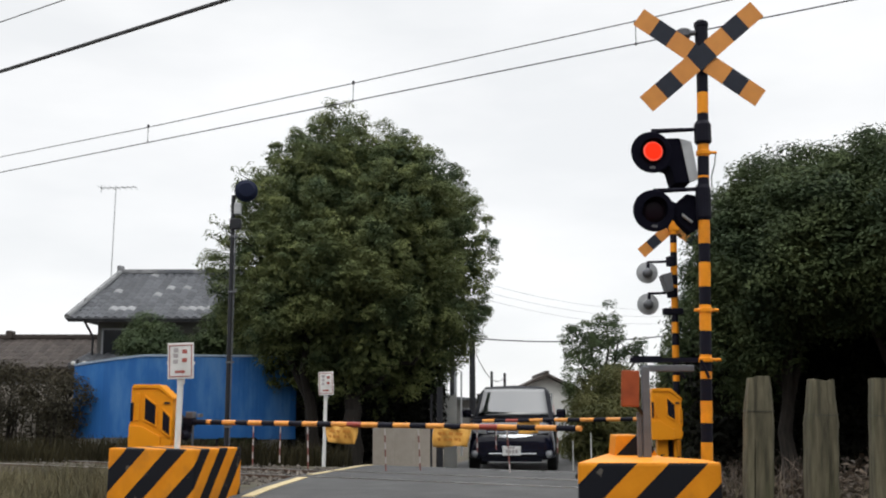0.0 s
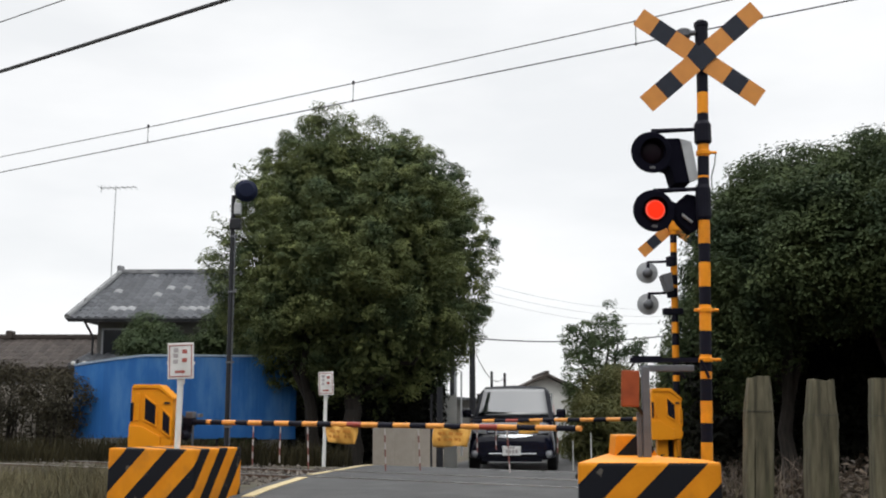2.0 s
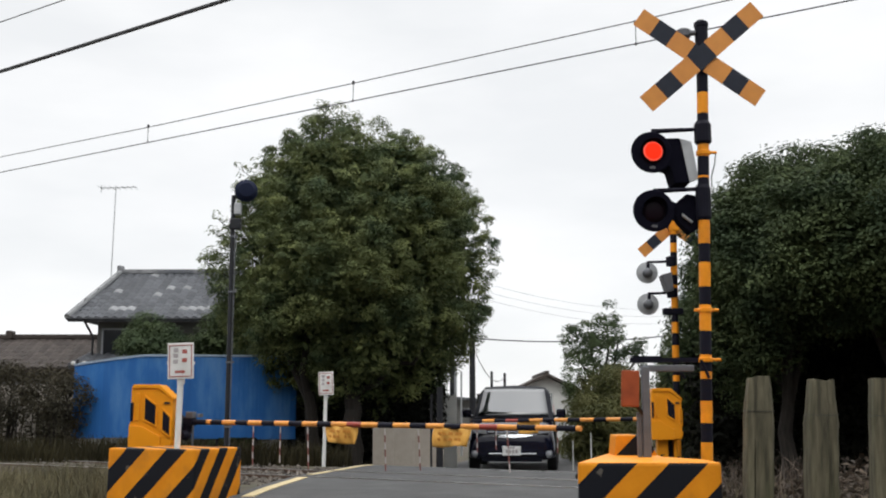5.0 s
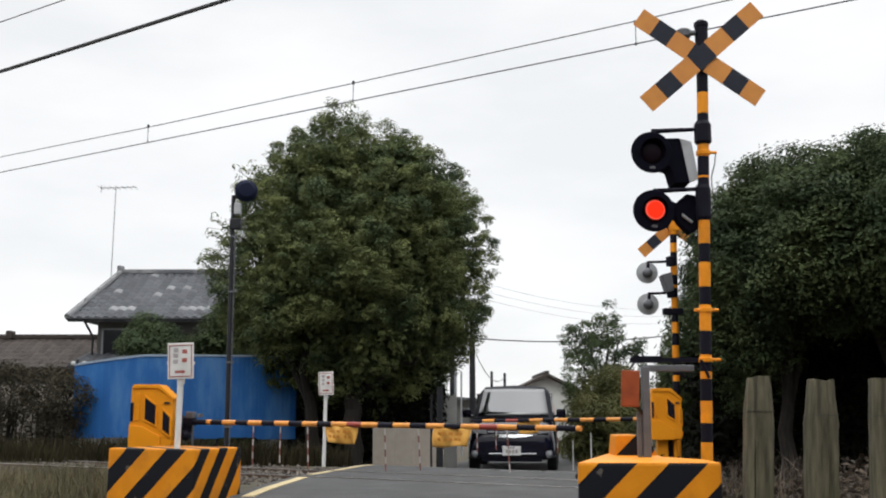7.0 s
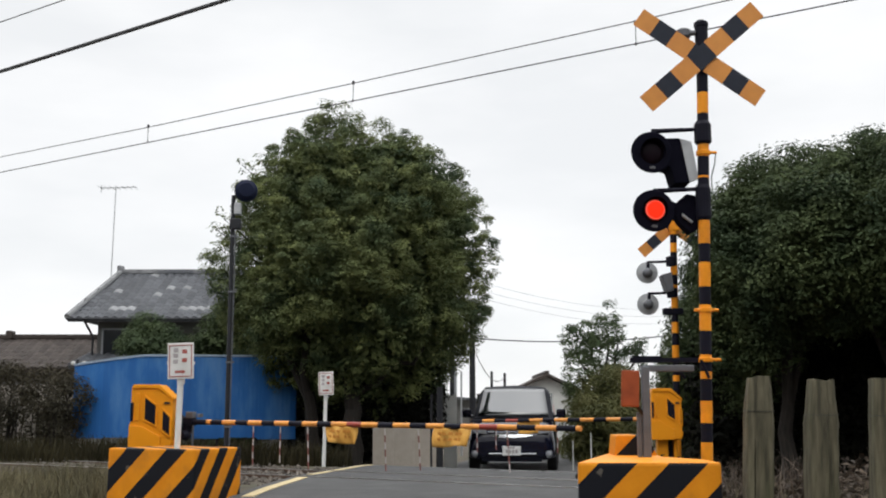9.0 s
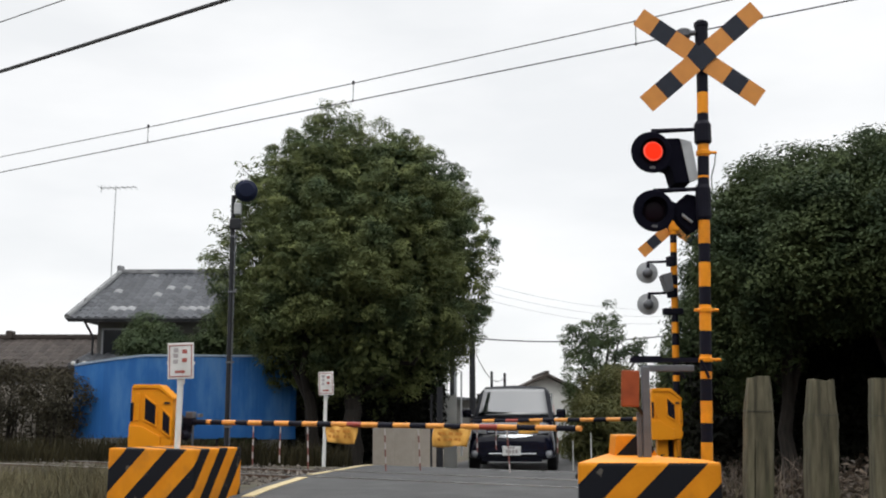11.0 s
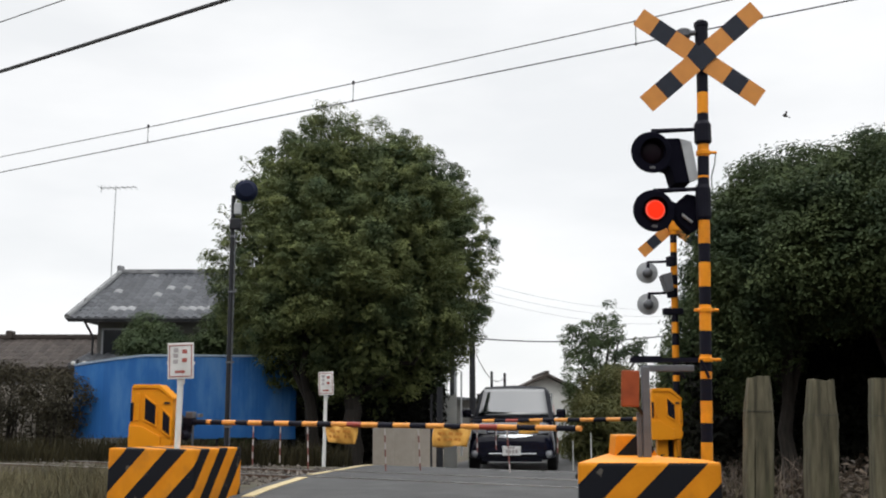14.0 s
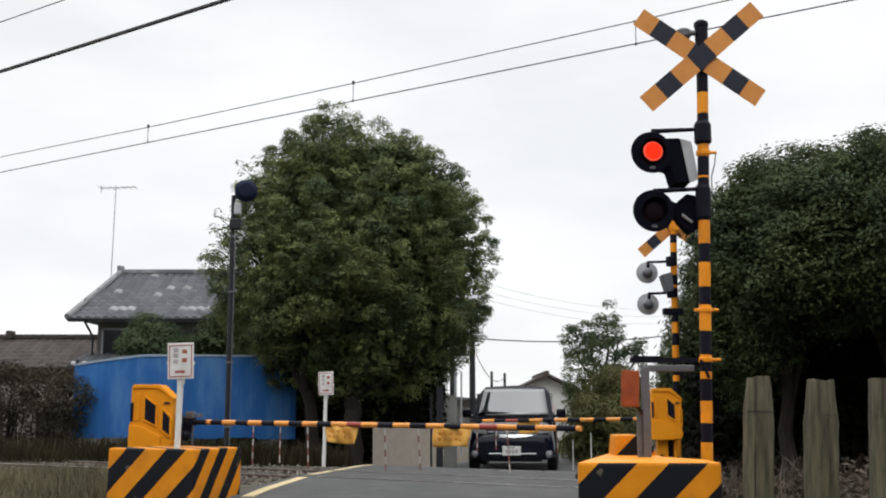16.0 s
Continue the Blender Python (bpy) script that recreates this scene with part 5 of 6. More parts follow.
# ---- houses ----
def tiled_slope(parent, eave0, eave1, ridge0, ridge1, cols, rows, material):
    """Rows of slightly curved tiles from eave to ridge, each a piece."""
    E0, E1, R0, R1 = Vector(eave0), Vector(eave1), Vector(ridge0), Vector(ridge1)
    nrm = (E1 - E0).cross(R0 - E0).normalized()
    bm = B()
    v = [bm.verts.new(p - nrm * 0.03) for p in (E0, E1, R1, R0)]
    w = [bm.verts.new(p - nrm * 0.12) for p in (E0, E1, R1, R0)]
    bm.faces.new(v)
    bm.faces.new(w[::-1])
    for k in range(4):
        bm.faces.new((v[k], w[k], w[(k + 1) % 4], v[(k + 1) % 4]))
    part("roof_deck", bm, material, parent)
    full = (E1 - E0).length
    tw = full / cols
    slope = ((R0 + R1) / 2 - (E0 + E1) / 2)
    slope = slope - (E1 - E0).normalized() * slope.dot((E1 - E0).normalized())
    th = slope.length / rows
    ex, ey = (E1 - E0).normalized(), slope.normalized()
    verts = []
    seg = 5
    for j in (0, 1):
        for i in range(seg + 1):
            u = i / seg
            verts.append((tw * u, th * 1.12 * j, 0.022 * math.sin(u * math.pi * 1.6) + (0.012 if j == 0 else 0)))
    lower = [(x, y, z - 0.03) for x, y, z in verts[:seg + 1]]
    verts += lower
    faces = [(i, i + 1, seg + 2 + i, seg + 1 + i) for i in range(seg)] + [(i + 1, i, 2 * seg + 2 + i, 2 * seg + 3 + i) for i in range(seg)]
    me = bpy.data.meshes.new("tile")
    me.from_pydata(verts, [], faces)
    me.materials.append(material)
    worn = me.copy()
    worn.materials[0] = M_TILEPALE
    rng = random.Random(cols * 7 + rows)
    basis = Matrix((ex, ey, nrm)).transposed().to_4x4()
    for r in range(rows):
        t = r / rows
        a, b = E0.lerp(R0, t), E1.lerp(R1, t)
        lo = (a - E0).dot(ex)
        hi = (b - E0).dot(ex)
        for c in range(cols):
            if c * tw < lo - 0.5 * tw or (c + 1) * tw > hi + 0.5 * tw:
                continue
            pale = material is M_TILE and (rng.random() < 0.035 or (c - r in (cols // 2 - 2, cols // 2 - 1) and r > 3) or (r == 2 and c % 9 in (4, 5, 6)))
            o = new("tile", worn if pale else me)
            o.parent = parent
            o.matrix_basis = Matrix.Translation(E0 + ex * (c * tw) + ey * (r * th)) @ basis


def window(parent, x, y, z, w, h):
    bm = B()
    for sx in (-1, 1):
        box(bm, (0.05, 0.06, h), (x + sx * w / 2, y - 0.03, z))
    box(bm, (w + 0.05, 0.06, 0.05), (x, y - 0.03, z + h / 2))
    box(bm, (w + 0.14, 0.10, 0.06), (x, y - 0.05, z - h / 2))
    box(bm, (0.035, 0.05, h), (x + w * 0.22, y - 0.025, z))
    fr = part("window", bm, M_FRAME, parent, "grey-framed dark window")
    bm = B()
    box(bm, (w, 0.012, h), (x, y - 0.012, z))
    part("pane", bm, M_GLASS, fr)


def house():
    ob = thing("house", (0, 0, 0), 0, "old two-storey house with grey tiled roof and dark window", "house", "houses")
    g = land(-6, 29)
    bm = B()
    prism(bm, [(-9.05, g), (-3.6, g), (-3.6, 3.85), (-9.05, 3.85)], 27.7, 32.0)
    part("wall", bm, M_PLASTER, ob)
    tiled_slope(ob, (-9.62, 27.0, 3.60), (-2.8, 27.0, 3.60), (-9.15, 29.8, 5.10), (-3.9, 29.8, 5.10), 30, 13, M_TILE)
    tiled_slope(ob, (-9.62, 32.6, 3.60), (-9.62, 27.0, 3.60), (-9.15, 29.9, 5.10), (-9.15, 29.8, 5.10), 16, 13, M_TILE)
    bm = B()
    box(bm, (5.4, 0.24, 0.13), (-6.5, 29.85, 5.15), bevel=0.03)
    box(bm, (0.14, 0.3, 0.27), (-9.18, 29.85, 5.19), bevel=0.04)
    part("ridge", bm, M_TILE, ob, "dark tiled ridge with end ornament")
    bm = B()
    rod(bm, (-9.62, 26.95, 3.56), (-2.8, 26.95, 3.56), 0.03, seg=8)
    rod(bm, (-9.2, 27.0, 3.55), (-9.12, 27.45, 3.2), 0.03, seg=8)
    rod(bm, (-9.12, 27.55, 3.2), (-9.12, 27.6, g), 0.03, seg=8)
    part("gutter", bm, M_DARKPOLE, ob)
    bm = B()
    p0, p1 = Vector((-9.62, 26.98, 3.62)), Vector((-9.15, 29.8, 5.15))
    rod(bm, p0, p1, 0.08, seg=8)
    part("hip_ridge", bm, M_TILEPALE, ob, "pale worn hip tiles")
    window(ob, -8.28, 27.7, 2.95, 1.25, 0.80)
    # lower skirt roof
    tiled_slope(ob, (-9.3, 26.3, 2.38), (-3.4, 26.3, 2.38), (-9.3, 27.7, 2.72), (-3.4, 27.7, 2.72), 24, 4, M_TILE)
    bm = B()
    for k in range(20):
        lathe(bm, [(0.03, 0), (0.055, 0.02), (0.03, 0.04)], 8, pose(-9.15 + 0.28 * k, 26.28, 2.40, 90, 0, 0))
    part("eave_tile_ends", bm, M_PLASTERPALE, ob, "pale round tile ends along the lower eave")
    bm = B()
    prism(bm, [(-9.2, g), (-3.5, g), (-3.5, 2.36), (-9.2, 2.36)], 26.6, 27.65)
    part("lower_wall", bm, M_PLASTER, ob)
    # aerial
    an = thing("tv_aerial", (-9.42, 29.75, 4.7), 0, "thin television aerial on a mast above the roof ridge", "aerial")
    bm = B()
    rod(bm, (0, 0, 0), (0.02, 0, 2.87), 0.014, seg=6)
    part("mast", bm, M_SILVER, an)
    bm = B()
    rod(bm, (-0.42, 0, 2.87), (0.62, 0, 2.90), 0.014, seg=6)
    for k in range(7):
        x = -0.42 + 0.165 * k
        rod(bm, (x, -0.25, 2.88), (x, 0.25, 2.88), 0.008, seg=5)
    rod(bm, (-0.40, 0, 2.75), (-0.40, 0, 2.95), 0.012, seg=5)
    part("antenna", bm, M_SILVER, an)
    # lower neighbour
    nb = thing("house", (0, 0, 0), 0, "low house with a brown tiled roof behind the hedge", "house", "houses")
    bm = B()
    prism(bm, [(-16.0, g), (-10.3, g), (-10.3, 2.7), (-16.0, 2.7)], 30.6, 34)
    part("wall", bm, M_PLASTER, nb)
    tiled_slope(nb, (-16.5, 30.0, 2.45), (-9.9, 30.0, 2.45), (-16.5, 32.2, 3.42), (-9.9, 32.2, 3.42), 26, 8, M_TILEBROWN)
    tiled_slope(nb, (-9.9, 34.4, 2.45), (-16.5, 34.4, 2.45), (-9.9, 32.2, 3.42), (-16.5, 32.2, 3.42), 20, 6, M_TILEBROWN)
    bm = B()
    box(bm, (6.4, 0.24, 0.14), (-12.9, 32.2, 3.47), bevel=0.03)
    box(bm, (0.2, 0.3, 0.26), (-13.15, 32.15, 3.52), bevel=0.04)
    part("ridge", bm, M_TILEBROWN, nb)


house()


def far_house():
    g = 0.13
    ob = thing("house", (4.1, 44, g), 0, "distant pale gabled house with a dark roof", "house", "houses")
    bm = B()
    prism(bm, [(-1.5, 0), (1.3, 0), (1.3, 1.80), (0.0, 2.46), (-1.5, 1.78)], -1.9, 4)
    part("wall", bm, M_PLASTERPALE, ob)
    for s in (-1, 1):
        bm = B()
        prism(bm, [(s * 1.68, 1.68), (s * 1.68, 1.78), (0, 2.60), (0, 2.48)], -2.25, 4.2)
        part("roof", bm, M_TILEBROWN, ob)
    bm = B()
    box(bm, (0.16, 6.4, 0.12), (0, 1, 2.63), bevel=0.02)
    part("ridge", bm, M_TILEBROWN, ob)
    bm = B()
    box(bm, (0.05, 0.04, 1.8), (0.95, -1.93, 0.9))
    box(bm, (1.2, 0.03, 0.06), (-0.45, -1.92, 1.55))
    part("drainpipe", bm, M_FRAME, ob)
    # low grey workshop to its side
    ob = thing("shed", (1.1, 46, g), 0, "distant low grey shed behind the lane", "shed")
    bm = B()
    prism(bm, [(-2.2, 0), (1.6, 0), (1.6, 1.5), (-2.2, 1.75)], 0, 3)
    part("wall", bm, M_PLASTER, ob)
    bm = B()
    prism(bm, [(-2.4, 1.72), (1.8, 1.46), (1.8, 1.56), (-2.4, 1.86)], -0.3, 3.3)
    part("roof", bm, M_TILE, ob)


far_house()


# ---- poles beyond the crossing ----
def service_pole(x, y, top, r, material, label, arms=()):
    g = land(x, y)
    ob = thing("service_pole", (x, y, g), 0, label, "pole", "poles beyond the crossing")
    bm = B()
    rod(bm, (0, 0, -0.05), (0, 0, top - g), r, r * 0.8, seg=10)
    part("pole", bm, material, ob)
    for z in arms:
        bm = B()
        box(bm, (r * 8, 0.05, 0.06), (0, 0, z - g))
        part("crossarm", bm, material, ob)


service_pole(0.83, 30, 3.35, 0.10, M_DARKPOLE, "dark timber service pole beside the lane")
service_pole(0.4, 46, 7.4, 0.12, M_DARKPOLE, "distant service pole behind the big tree")
service_pole(22, 76, 9.8, 0.14, M_DARKPOLE, "distant service pole behind the railway trees")
service_pole(9.0, 34, 4.1, 0.09, M_DARKPOLE, "service pole behind the railway trees")
service_pole(1.83, 40, 2.72, 0.06, M_DARKPOLE, "distant thin dark pole")
service_pole(2.32, 40, 2.66, 0.06, M_DARKPOLE, "distant thin dark pole")
service_pole(-0.055, 17.9, 1.62, 0.062, M_DARKPOLE, "dark post at the lane's edge under the tree")
service_pole(-0.20, 18.4, 1.5, 0.022, M_DARKPOLE, "thin dark post under the tree")
service_pole(2.62, 19.0, 0.85, 0.014, M_PLASTERPALE, "thin pale stake at the lane's edge")
service_pole(2.54, 21.0, 0.65, 0.014, M_PLASTERPALE, "thin pale stake at the lane's edge")
service_pole(0.19, 24, 0.46, 0.05, M_WHITE, "short white marker post at the lane's edge")
service_pole(0.32, 27, 2.5, 0.035, M_SILVER, "thin pale pole far along the lane")
service_pole(0.50, 29, 2.3, 0.03, M_SILVER, "thin pale pole far along the lane")
_w = thing("distant_wire", (0, 0, 0), 0, "distant sagging service wire", "cable")
tube("cable", sag((0.83, 30, 3.1), (2.32, 40, 2.5), 0.5), 0.012, M_WIRE, _w)


M_WALLWARM = mat("warm_concrete", (0.40, 0.36, 0.31), 0.9, col2=(0.29, 0.255, 0.215), scale=2, bump=0.2, bscale=50, dirt=0.6, dirtcol=(0.14, 0.115, 0.09), dscale=1.3)


# ---- walls under the tree ----
def block_wall(x0, x1, y, top, rows, name, label, material=M_CONCRETE):
    g = land((x0 + x1) / 2, y)
    ob = thing(name, (x0, y, g - 0.03), 0, label, "wall", kind="structure")
    h = (top - g + 0.03) / rows
    n = max(1, round((x1 - x0) / 0.4))
    w = (x1 - x0) / n
    bm = B()
    box(bm, (x1 - x0, 0.09, top - g), ((x1 - x0) / 2, 0.05, (top - g) / 2))
    part("core", bm, material, ob)
    bm = B()
    box(bm, (w - 0.004, 0.12, h - 0.004), bevel=0.003)
    b0 = part("block", bm, material, ob)
    for r in range(rows):
        for k in range(n):
            o = b0 if (r, k) == (0, 0) else new("block", b0.data)
            o.parent = ob
            o.matrix_basis = pose(w * (k + 0.5), 0.045, h * (r + 0.5))
    return ob


block_wall(-1.25, -0.12, 19.1, 0.95, 1, "block_wall", "stained pale concrete wall under the tree", M_WALLWARM)
block_wall(0.02, 0.28, 21.5, 1.55, 7, "gate_pillar", "pale concrete gate pillar beside the lane", M_PLASTERPALE)
block_wall(-3.0, -1.75, 21.0, 1.1, 4, "low_wall", "dark stained low wall behind the tree trunks")
block_wall(-9.6, -7.25, 21.6, 1.75, 6, "back_wall", "pale wall glimpsed through the brown hedge")


# ---- waiting van ----
def van():
    cx, cy = 1.30, 20.35
    g = land(cx, cy) + 0.05
    ob = thing("van", (cx, cy, g), -6.5, "dark navy minivan with chrome trim waiting at the barrier", "car")
    ob.scale = (1.04, 1, 1.04)
    hw, L, H = 0.82, 3.9, 1.60
    # body sections along the length: (y, half width low, half width high, bottom, shoulder)
    bm = B()
    secs = [(0.0, 0.62, 0.54, 0.26, 0.54), (0.04, 0.76, 0.68, 0.20, 0.70), (0.16, 0.81, 0.75, 0.18, 0.80), (0.62, hw, 0.78, 0.18, 0.95), (1.05, hw, 0.79, 0.20, 1.02),
            (2.6, hw, 0.79, 0.22, 1.04), (3.7, 0.80, 0.76, 0.24, 1.02), (L, 0.72, 0.70, 0.34, 0.95)]
    rings = []
    for y, wl, wh, b, s in secs:
        pts = [(-wl * 0.96, b), (-wl, b + 0.12), (-wl * 1.0, (b + s) / 2), (-wh, s - 0.06), (-wh + 0.10, s), (0, s + 0.025),
               (wh - 0.10, s), (wh, s - 0.06), (wl, (b + s) / 2), (wl, b + 0.12), (wl * 0.96, b)]
        rings.append([bm.verts.new((x, y, z)) for x, z in pts])
    for a, c in zip(rings, rings[1:]):
        for k in range(len(a) - 1):
            bm.faces.new((a[k], a[k + 1], c[k + 1], c[k]))
        bm.faces.new((a[-1], a[0], c[0], c[-1]))
    bm.faces.new(rings[0][::-1])
    bm.faces.new(rings[-1])
    bmesh.ops.recalc_face_normals(bm, faces=bm.faces)
    body = part("body", bm, M_CAR, ob, smooth=True)
    sd = body.modifiers.new("round", "SUBSURF")
    sd.levels = sd.render_levels = 2
    # cabin
    bm = B()
    secs = [(0.58, 0.74, 0.92), (0.76, 0.735, 1.04), (1.30, 0.66, 1.52), (1.50, 0.64, 1.585), (2.4, 0.64, 1.60), (3.4, 0.64, 1.57), (3.75, 0.66, 1.40), (3.86, 0.70, 1.0)]
    rings = []
    for y, w, top in secs:
        rings.append([bm.verts.new((x, y, z)) for x, z in ((-0.76, 0.95), (-w - 0.02, top - 0.10 if top > 1.15 else 0.97), (-w + 0.07, top - 0.015), (0, top + 0.015), (w - 0.07, top - 0.015), (w + 0.02, top - 0.10 if top > 1.15 else 0.97), (0.76, 0.95))])
    for a, c in zip(rings, rings[1:]):
        for k in range(6):
            bm.faces.new((a[k], a[k + 1], c[k + 1], c[k]))
    bm.faces.new(rings[0][::-1])
    bm.faces.new(rings[-1])
    bmesh.ops.recalc_face_normals(bm, faces=bm.faces)
    part("cabin", bm, M_CARDARK, ob)
    # windscreen
    bm = B()
    q0 = [(-0.665, 0.74, 1.00), (0.665, 0.74, 1.00), (0.585, 1.285, 1.50), (-0.585, 1.285, 1.50)]
    off = Vector((0, -0.66, 0.75)).normalized() * 0.030
    n = 8
    rows = []
    for j in range(n + 1):
        a, c = Vector(q0[0]).lerp(Vector(q0[3]), j / n), Vector(q0[1]).lerp(Vector(q0[2]), j / n)
        rows.append([bm.verts.new(a.lerp(c, i / n) + off + Vector((0, -0.04, 0.006)) * (1 - (2 * i / n - 1) ** 2)) for i in range(n + 1)])
    for j in range(n):
        for i in range(n):
            bm.faces.new((rows[j][i], rows[j][i + 1], rows[j + 1][i + 1], rows[j + 1][i]))
    ws = part("windscreen", bm, M_CARGLASS, ob, smooth=True)
    so = ws.modifiers.new("thick", "SOLIDIFY")
    so.thickness = 0.008
    bm = B()
    for s in (-1, 1):
        rod(bm, (s * 0.12 - 0.3, 0.65, 1.00), (s * 0.12 + 0.15, 0.71, 1.025), 0.008, seg=6)
    part("wiper", bm, M_TYRE, ob)
    # side windows
    for s in (-1, 1):
        for y0, y1 in ((1.25, 2.1), (2.2, 3.2)):
            bm = B()
            prism(bm, [(y0, 1.06), (y1, 1.06), (y1 - 0.05, 1.44), (y0 + 0.12, 1.44)], s * 0.70, s * 0.735, axis="x")
            part("side_window", bm, M_CARGLASS, ob)
    # mirrors
    for s in (-1, 1):
        bm = B()
        box(bm, (0.17, 0.10, 0.17), (s * 0.90, 0.92, 1.06), (0, 0, s * 8), bevel=0.035)
        rod(bm, (s * 0.76, 0.95, 1.0), (s * 0.86, 0.93, 1.02), 0.025, seg=8)
        part("mirror", bm, M_CAR, ob)
    # grille, lamps, trim
    bm = B()
    n = 16
    for k in range(n):
        f0, f1 = 2 * k / n - 1, 2 * (k + 1) / n - 1
        q = []
        for f, up in ((f0, 0), (f1, 0), (f1, 1), (f0, 1)):
            q.append(bm.verts.new((0.62 * f, -0.015 + 0.13 * abs(f) ** 2.2 + 0.06 * up, 0.625 + 0.06 * abs(f) ** 1.5 + 0.055 * up)))
        bm.faces.new(q)
    bmesh.ops.remove_doubles(bm, verts=bm.verts, dist=1e-4)
    bmesh.ops.solidify(bm, geom=bm.faces[:], thickness=0.02)
    part("grille_trim", bm, M_CHROME, ob, "bright chrome band over the grille")
    for z, w, yy in ((0.72, 0.44, 0.055), (0.765, 0.42, 0.09)):
        bm = B()
        box(bm, (2 * w, 0.03, 0.02), (0, yy, z), bevel=0.006)
        part("grille_bar", bm, M_CHROME, ob, "chrome grille bar")
    for s in (-1, 1):
        bm = B()
        prism(bm, [(s * 0.46, 0.68), (s * 0.70, 0.71), (s * 0.755, 0.85), (s * 0.60, 0.83), (s * 0.46, 0.79)], 0.025, 0.24, bevel=0.012)
        part("headlight", bm, M_LAMPGLASS, ob, "clear glass headlight")
        bm = B()
        lathe(bm, [(0.055, 0), (0.055, 0.03), (0.04, 0.042), (0.02, 0.046)], 18, pose(s * 0.665, 0.055, 0.335, 90, 0, 0))
        part("fog_lamp", bm, M_FRAME, ob, "round fog lamp")
        bm = B()
        lathe(bm, [(0.075, 0), (0.08, 0.015), (0.062, 0.02)], 18, pose(s * 0.665, 0.05, 0.335, 90, 0, 0))
        part("fog_ring", bm, M_GREY, ob)
    bm = B()
    box(bm, (0.88, 0.025, 0.035), (0.02, -0.020, 0.330), bevel=0.016)
    part("bumper_trim", bm, M_CHROME, ob, "chrome bumper strip")
    bm = B()
    box(bm, (1.1, 0.02, 0.09), (0, 0.01, 0.235), bevel=0.01)
    part("air_intake", bm, M_CARDARK, ob)
    bm = B()
    box(bm, (0.33, 0.015, 0.165), (0.0, -0.040, 0.385), bevel=0.004)
    pl = part("number_plate", bm, M_PLATE, ob, "white number plate")
    bm = B()
    box(bm, (0.12, 0.004, 0.028), (0, -0.050, 0.44))
    for k in range(4):
        box(bm, (0.038, 0.004, 0.06), (-0.085 + 0.058 * k, -0.050, 0.375))
    part("plate_bars", bm, M_INK, pl)
    for s in (-1, 1):
        for y in (0.72, 3.15):
            wh = new("wheel")
            wh.parent = ob
            wh.matrix_basis = pose(s * 0.73, y, 0.30, 0, 90, 0)
            bm = B()
            lathe(bm, [(0.18, -0.09), (0.27, -0.095), (0.30, -0.07), (0.30, 0.07), (0.27, 0.095), (0.18, 0.09)], 28)
            part("tyre", bm, M_TYRE, wh)
            bm = B()
            lathe(bm, [(0.05, -0.08), (0.19, -0.085), (0.19, 0.085), (0.05, 0.08)], 20)
            part("rim", bm, M_SILVER, wh)
    # red car a little of which shows behind
    oc = thing("red_car", (2.5, 31.5, land(3, 31) + 0.055), -8, "part of a red parked car behind the van", "car")
    bm = B()
    prism(bm, [(0, 0.2), (3.6, 0.2), (3.6, 0.85), (2.8, 0.9), (2.2, 1.4), (1.1, 1.4), (0.6, 0.9), (0, 0.75)], -0.7, 0.7, axis="x", bevel=0.09)
    part("body", bm, mat("red_car_paint", (0.35, 0.03, 0.035), 0.3), oc)
    bm = B()
    prism(bm, [(0.66, 0.93), (1.12, 1.36), (1.14, 1.36), (0.70, 0.93)], -0.58, 0.58, axis="x")
    part("windscreen", bm, M_CARGLASS, oc)
    for s in (-1, 1):
        for y in (0.7, 2.9):
            bm = B()
            lathe(bm, [(0.05, -0.08), (0.28, -0.09), (0.29, 0.0), (0.28, 0.09), (0.05, 0.08)], 20, pose(s * 0.62, y, 0.28, 0, 90, 0))
            part("wheel", bm, M_TYRE, oc)


van()


# ---- small bird that crosses the view ----
def bird():
    ob = thing("bird", (6, 13, 6), 0, "small dark bird gliding past", "bird")
    bm = B()
    lathe(bm, [(0.004, -0.07), (0.018, -0.05), (0.024, -0.01), (0.02, 0.03), (0.01, 0.06), (0.004, 0.07)], 10, pose(0, 0, 0, 0, 90, 0))
    part("bird_body", bm, M_BIRD, ob, smooth=True)
    for s in (-1, 1):
        bm = B()
        prism(bm, [(-0.03, 0), (0.03, 0), (0.0, s * 0.12), (-0.035, s * 0.13)], -0.003, 0.004, axis="z")
        w = part("wing", bm, M_BIRD, ob)
        w.matrix_basis = pose(0, 0, 0.01, s * 28, 0, 0)
    bm = B()
    prism(bm, [(0.05, -0.01), (0.12, -0.028), (0.12, 0.028), (0.05, 0.01)], -0.003, 0.003, axis="z")
    part("tail", bm, M_BIRD, ob)
    for o in ob.children:
        o.data.transform(Matrix.Scale(0.55, 4))
    return ob


BIRD = bird()


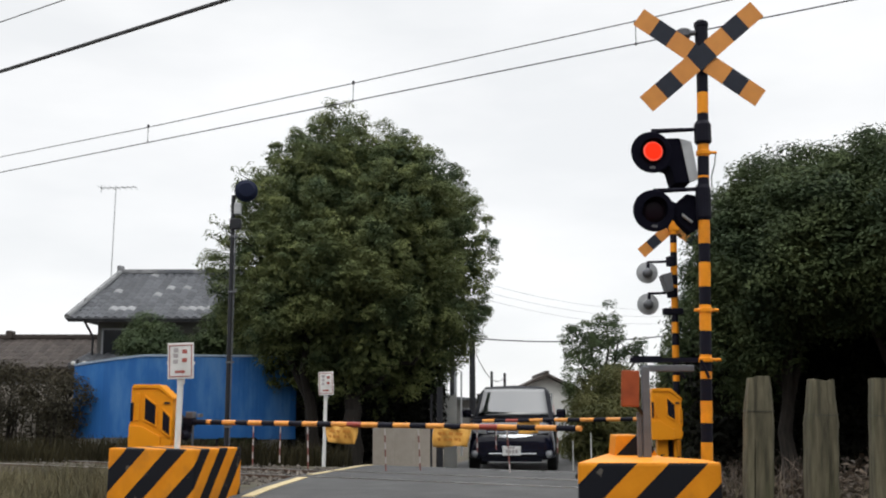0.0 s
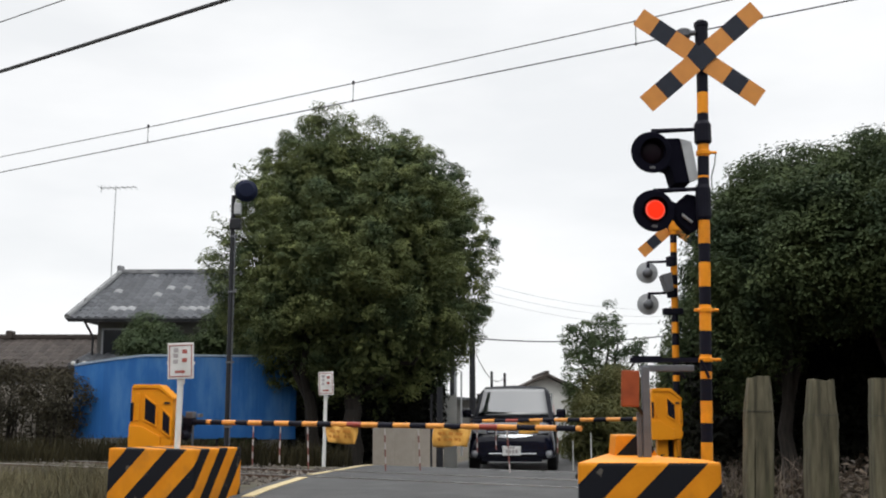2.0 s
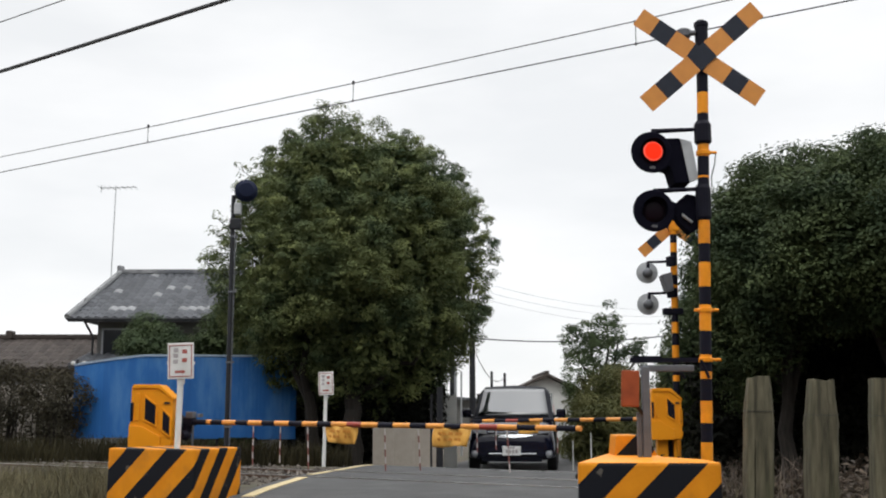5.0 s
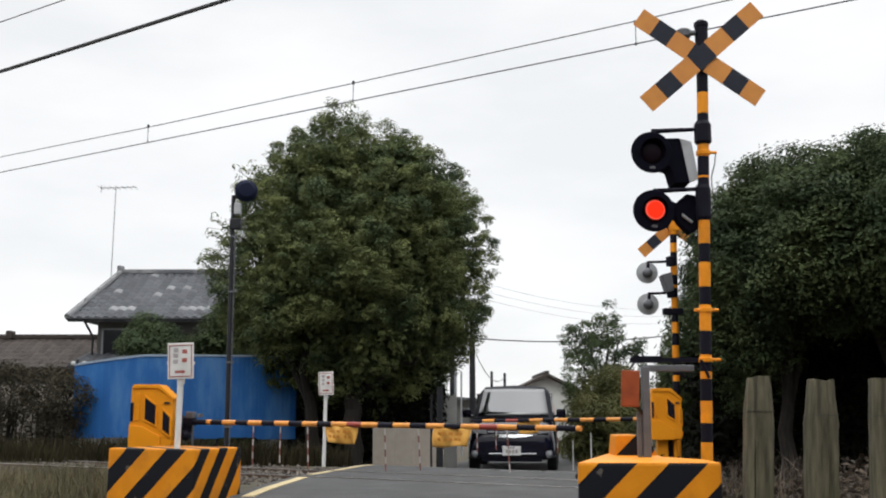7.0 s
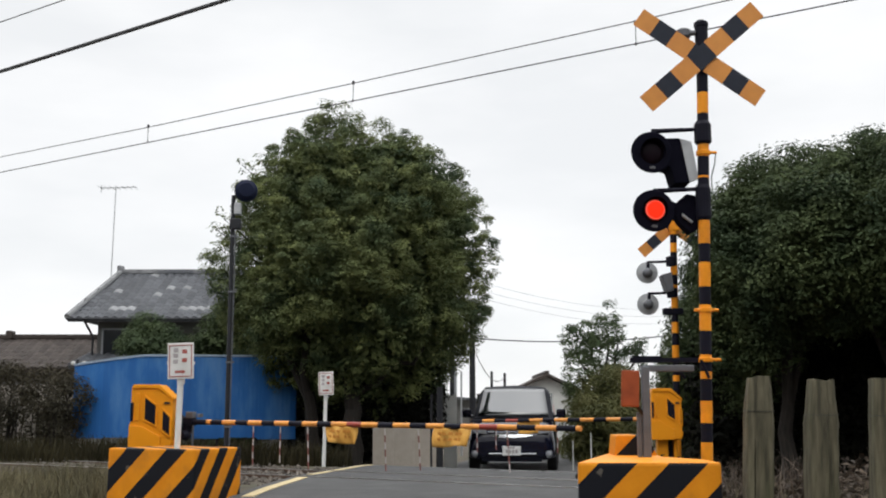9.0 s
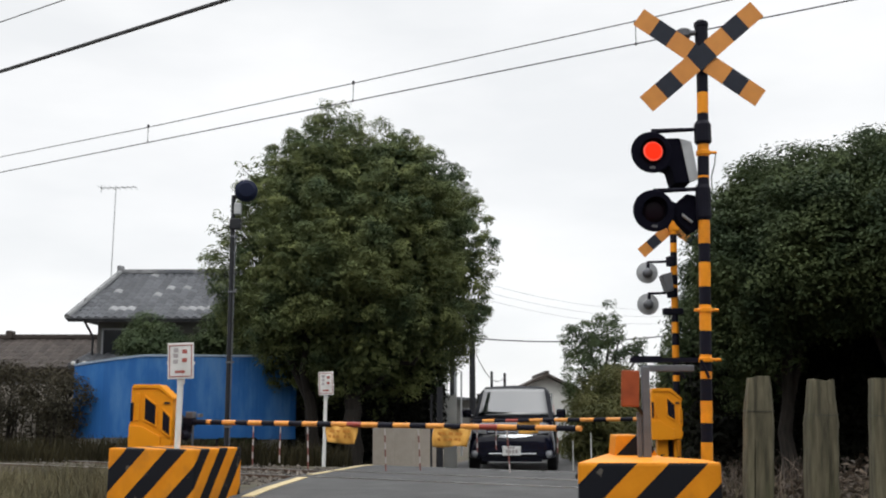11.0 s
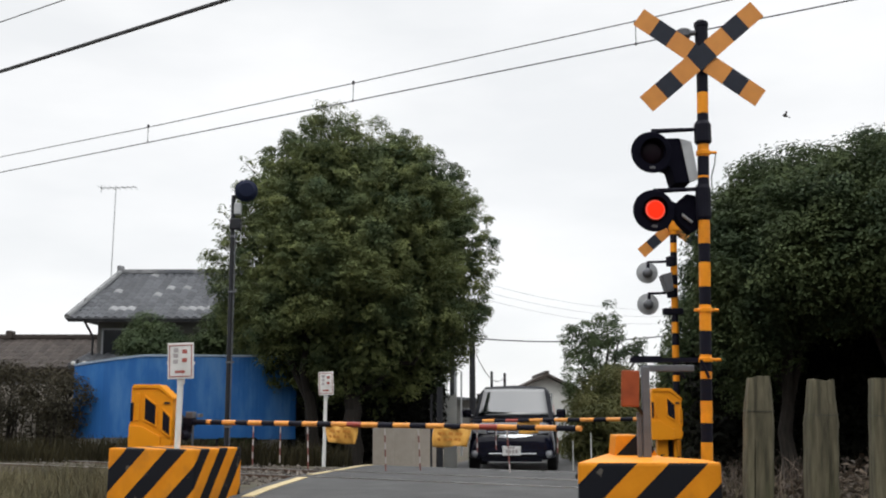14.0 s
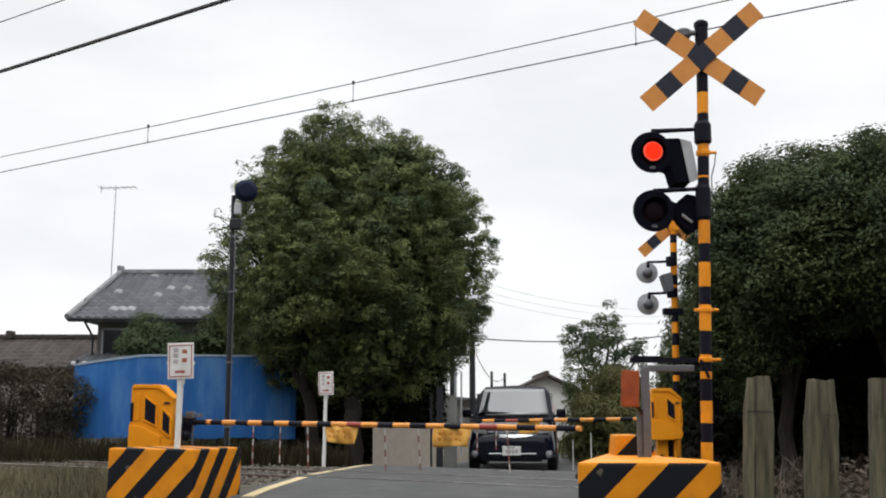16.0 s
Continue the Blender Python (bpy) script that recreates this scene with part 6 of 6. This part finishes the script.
# ---- what moves ----
def motions():
    # the two signal lamps take turns
    ups = [1.05, 2.3, 3.55, 4.75, 5.95, 7.15, 8.35, 9.6, 10.8, 12.05, 13.25, 14.45, 15.65]
    downs = [0.35, 1.63, 2.85, 4.05, 5.27, 6.45, 7.7, 8.95, 10.17, 11.37, 12.55, 13.85, 15.05]
    events = sorted([(t, True) for t in ups] + [(t, False) for t in downs])
    lit, dark = pose(0, -0.030, 0), pose(0, 0.03, 0)
    for glow, upper in zip(GLOWS, (True, False)):
        rows = [(0.0, lit if upper else dark)]
        state = True
        for t, up in events:
            rows.append((t - 0.034, lit if state == upper else dark))
            rows.append((t, lit if up == upper else dark))
            state = up
        rows.append((16.0, lit if state == upper else dark))
        walk(glow, rows)
    # wind in the tree
    lead = [(0, 3), (0.3, 9), (0.6, 19), (0.9, 27), (1.2, 29), (1.5, 32), (1.8, 32), (2.1, 20), (2.5, 6), (2.8, 12), (3.0, 19), (3.3, 29), (3.6, 36), (4.0, 26),
            (4.6, 20), (5.5, 12), (6.5, 2), (7.0, 0), (7.5, 7), (8.0, 13), (8.5, 13), (9.0, 11), (9.8, 16), (10.7, 11), (11.5, 16), (12.0, 19), (12.5, 19), (13.0, 11), (13.5, 14),
            (14.0, 20), (14.5, 11), (15.0, 11), (15.5, 17), (16.0, 16)]
    spray = [(0, 12), (0.5, 9), (1, 7), (2, 6), (2.5, 3), (3, 0), (3.5, 1), (4, 3), (5, 3), (6.5, 1), (7, 8), (7.5, 11), (8, 6), (8.5, 0), (9, -5), (10, 0), (11.5, 3), (12, 6), (12.5, 1),
             (13, -4), (13.5, -13), (14, -11), (14.5, 1), (15, -3), (15.5, -5), (16, -1)]
    for ob, foot, how, k in SWAY:
        rng = random.Random(k)
        rows = []
        if how == "lead":
            for t, s in lead:
                tilt = -0.27 * (s - 3)
                rows.append((t, pose(*foot, 0.2 * tilt, tilt, 0)))
        elif how == "spray":
            for t, s in spray:
                rows.append((t, pose(*foot, 0, -0.55 * (s - 3), 0)))
        else:
            amp = {"slow": 0.22, "small": 0.12, "top": 0.6}[how]
            ph, pe = rng.uniform(0, 6.28), rng.uniform(2.2, 3.6)
            for i in range(33):
                t = i * 0.5
                a = amp * (math.sin(2 * math.pi * t / pe + ph) + 0.5 * math.sin(2 * math.pi * t / (pe * 0.43) + 2 * ph))
                rows.append((t, pose(*foot, 0.5 * a, a, 0)))
        walk(ob, rows)
    # strips and banners stir on the pole
    for k, ob in enumerate(HUNG + HUNG2):
        base = ob.matrix_basis.copy()
        rng = random.Random(60 + k)
        ph, pe = rng.uniform(0, 6.28), rng.uniform(1.3, 2.2)
        big = 4.0 if "banner" in ob.name else 1.3
        rows = []
        for i in range(41):
            t = i * 0.4
            a = big * (0.6 * math.sin(2 * math.pi * t / pe + ph) + 0.4 * math.sin(2 * math.pi * t / (pe * 2.7) + ph))
            rows.append((t, base @ pose(0, 0, 0, a, 0.6 * a if "strip" in ob.name else 0.15 * a, 0)))
        walk(ob, rows)
    # the bird glides across once
    rows = [(0.0, pose(21, 13, 9.6, 0, 12, 0)), (13.4, pose(8.2, 13, 6.2, 0, 12, 0)), (14.1, pose(3.6, 13, 4.68, 0, 14, 0)), (14.2, pose(2.92, 13, 4.48, 8, 14, 0)),
            (14.3, pose(2.24, 13, 4.29, -6, 14, 0)), (14.4, pose(1.42, 13, 4.05, 5, 14, 0)), (14.5, pose(0.75, 13, 3.90, -5, 12, 0)), (15.1, pose(-4.2, 13, 3.3, 0, 6, 0)),
            (15.6, pose(-9.0, 14, 3.4, 0, 2, 0)), (16.0, pose(-13.0, 15, 3.6, 0, 0, 0))]
    walk(BIRD, rows)


motions()
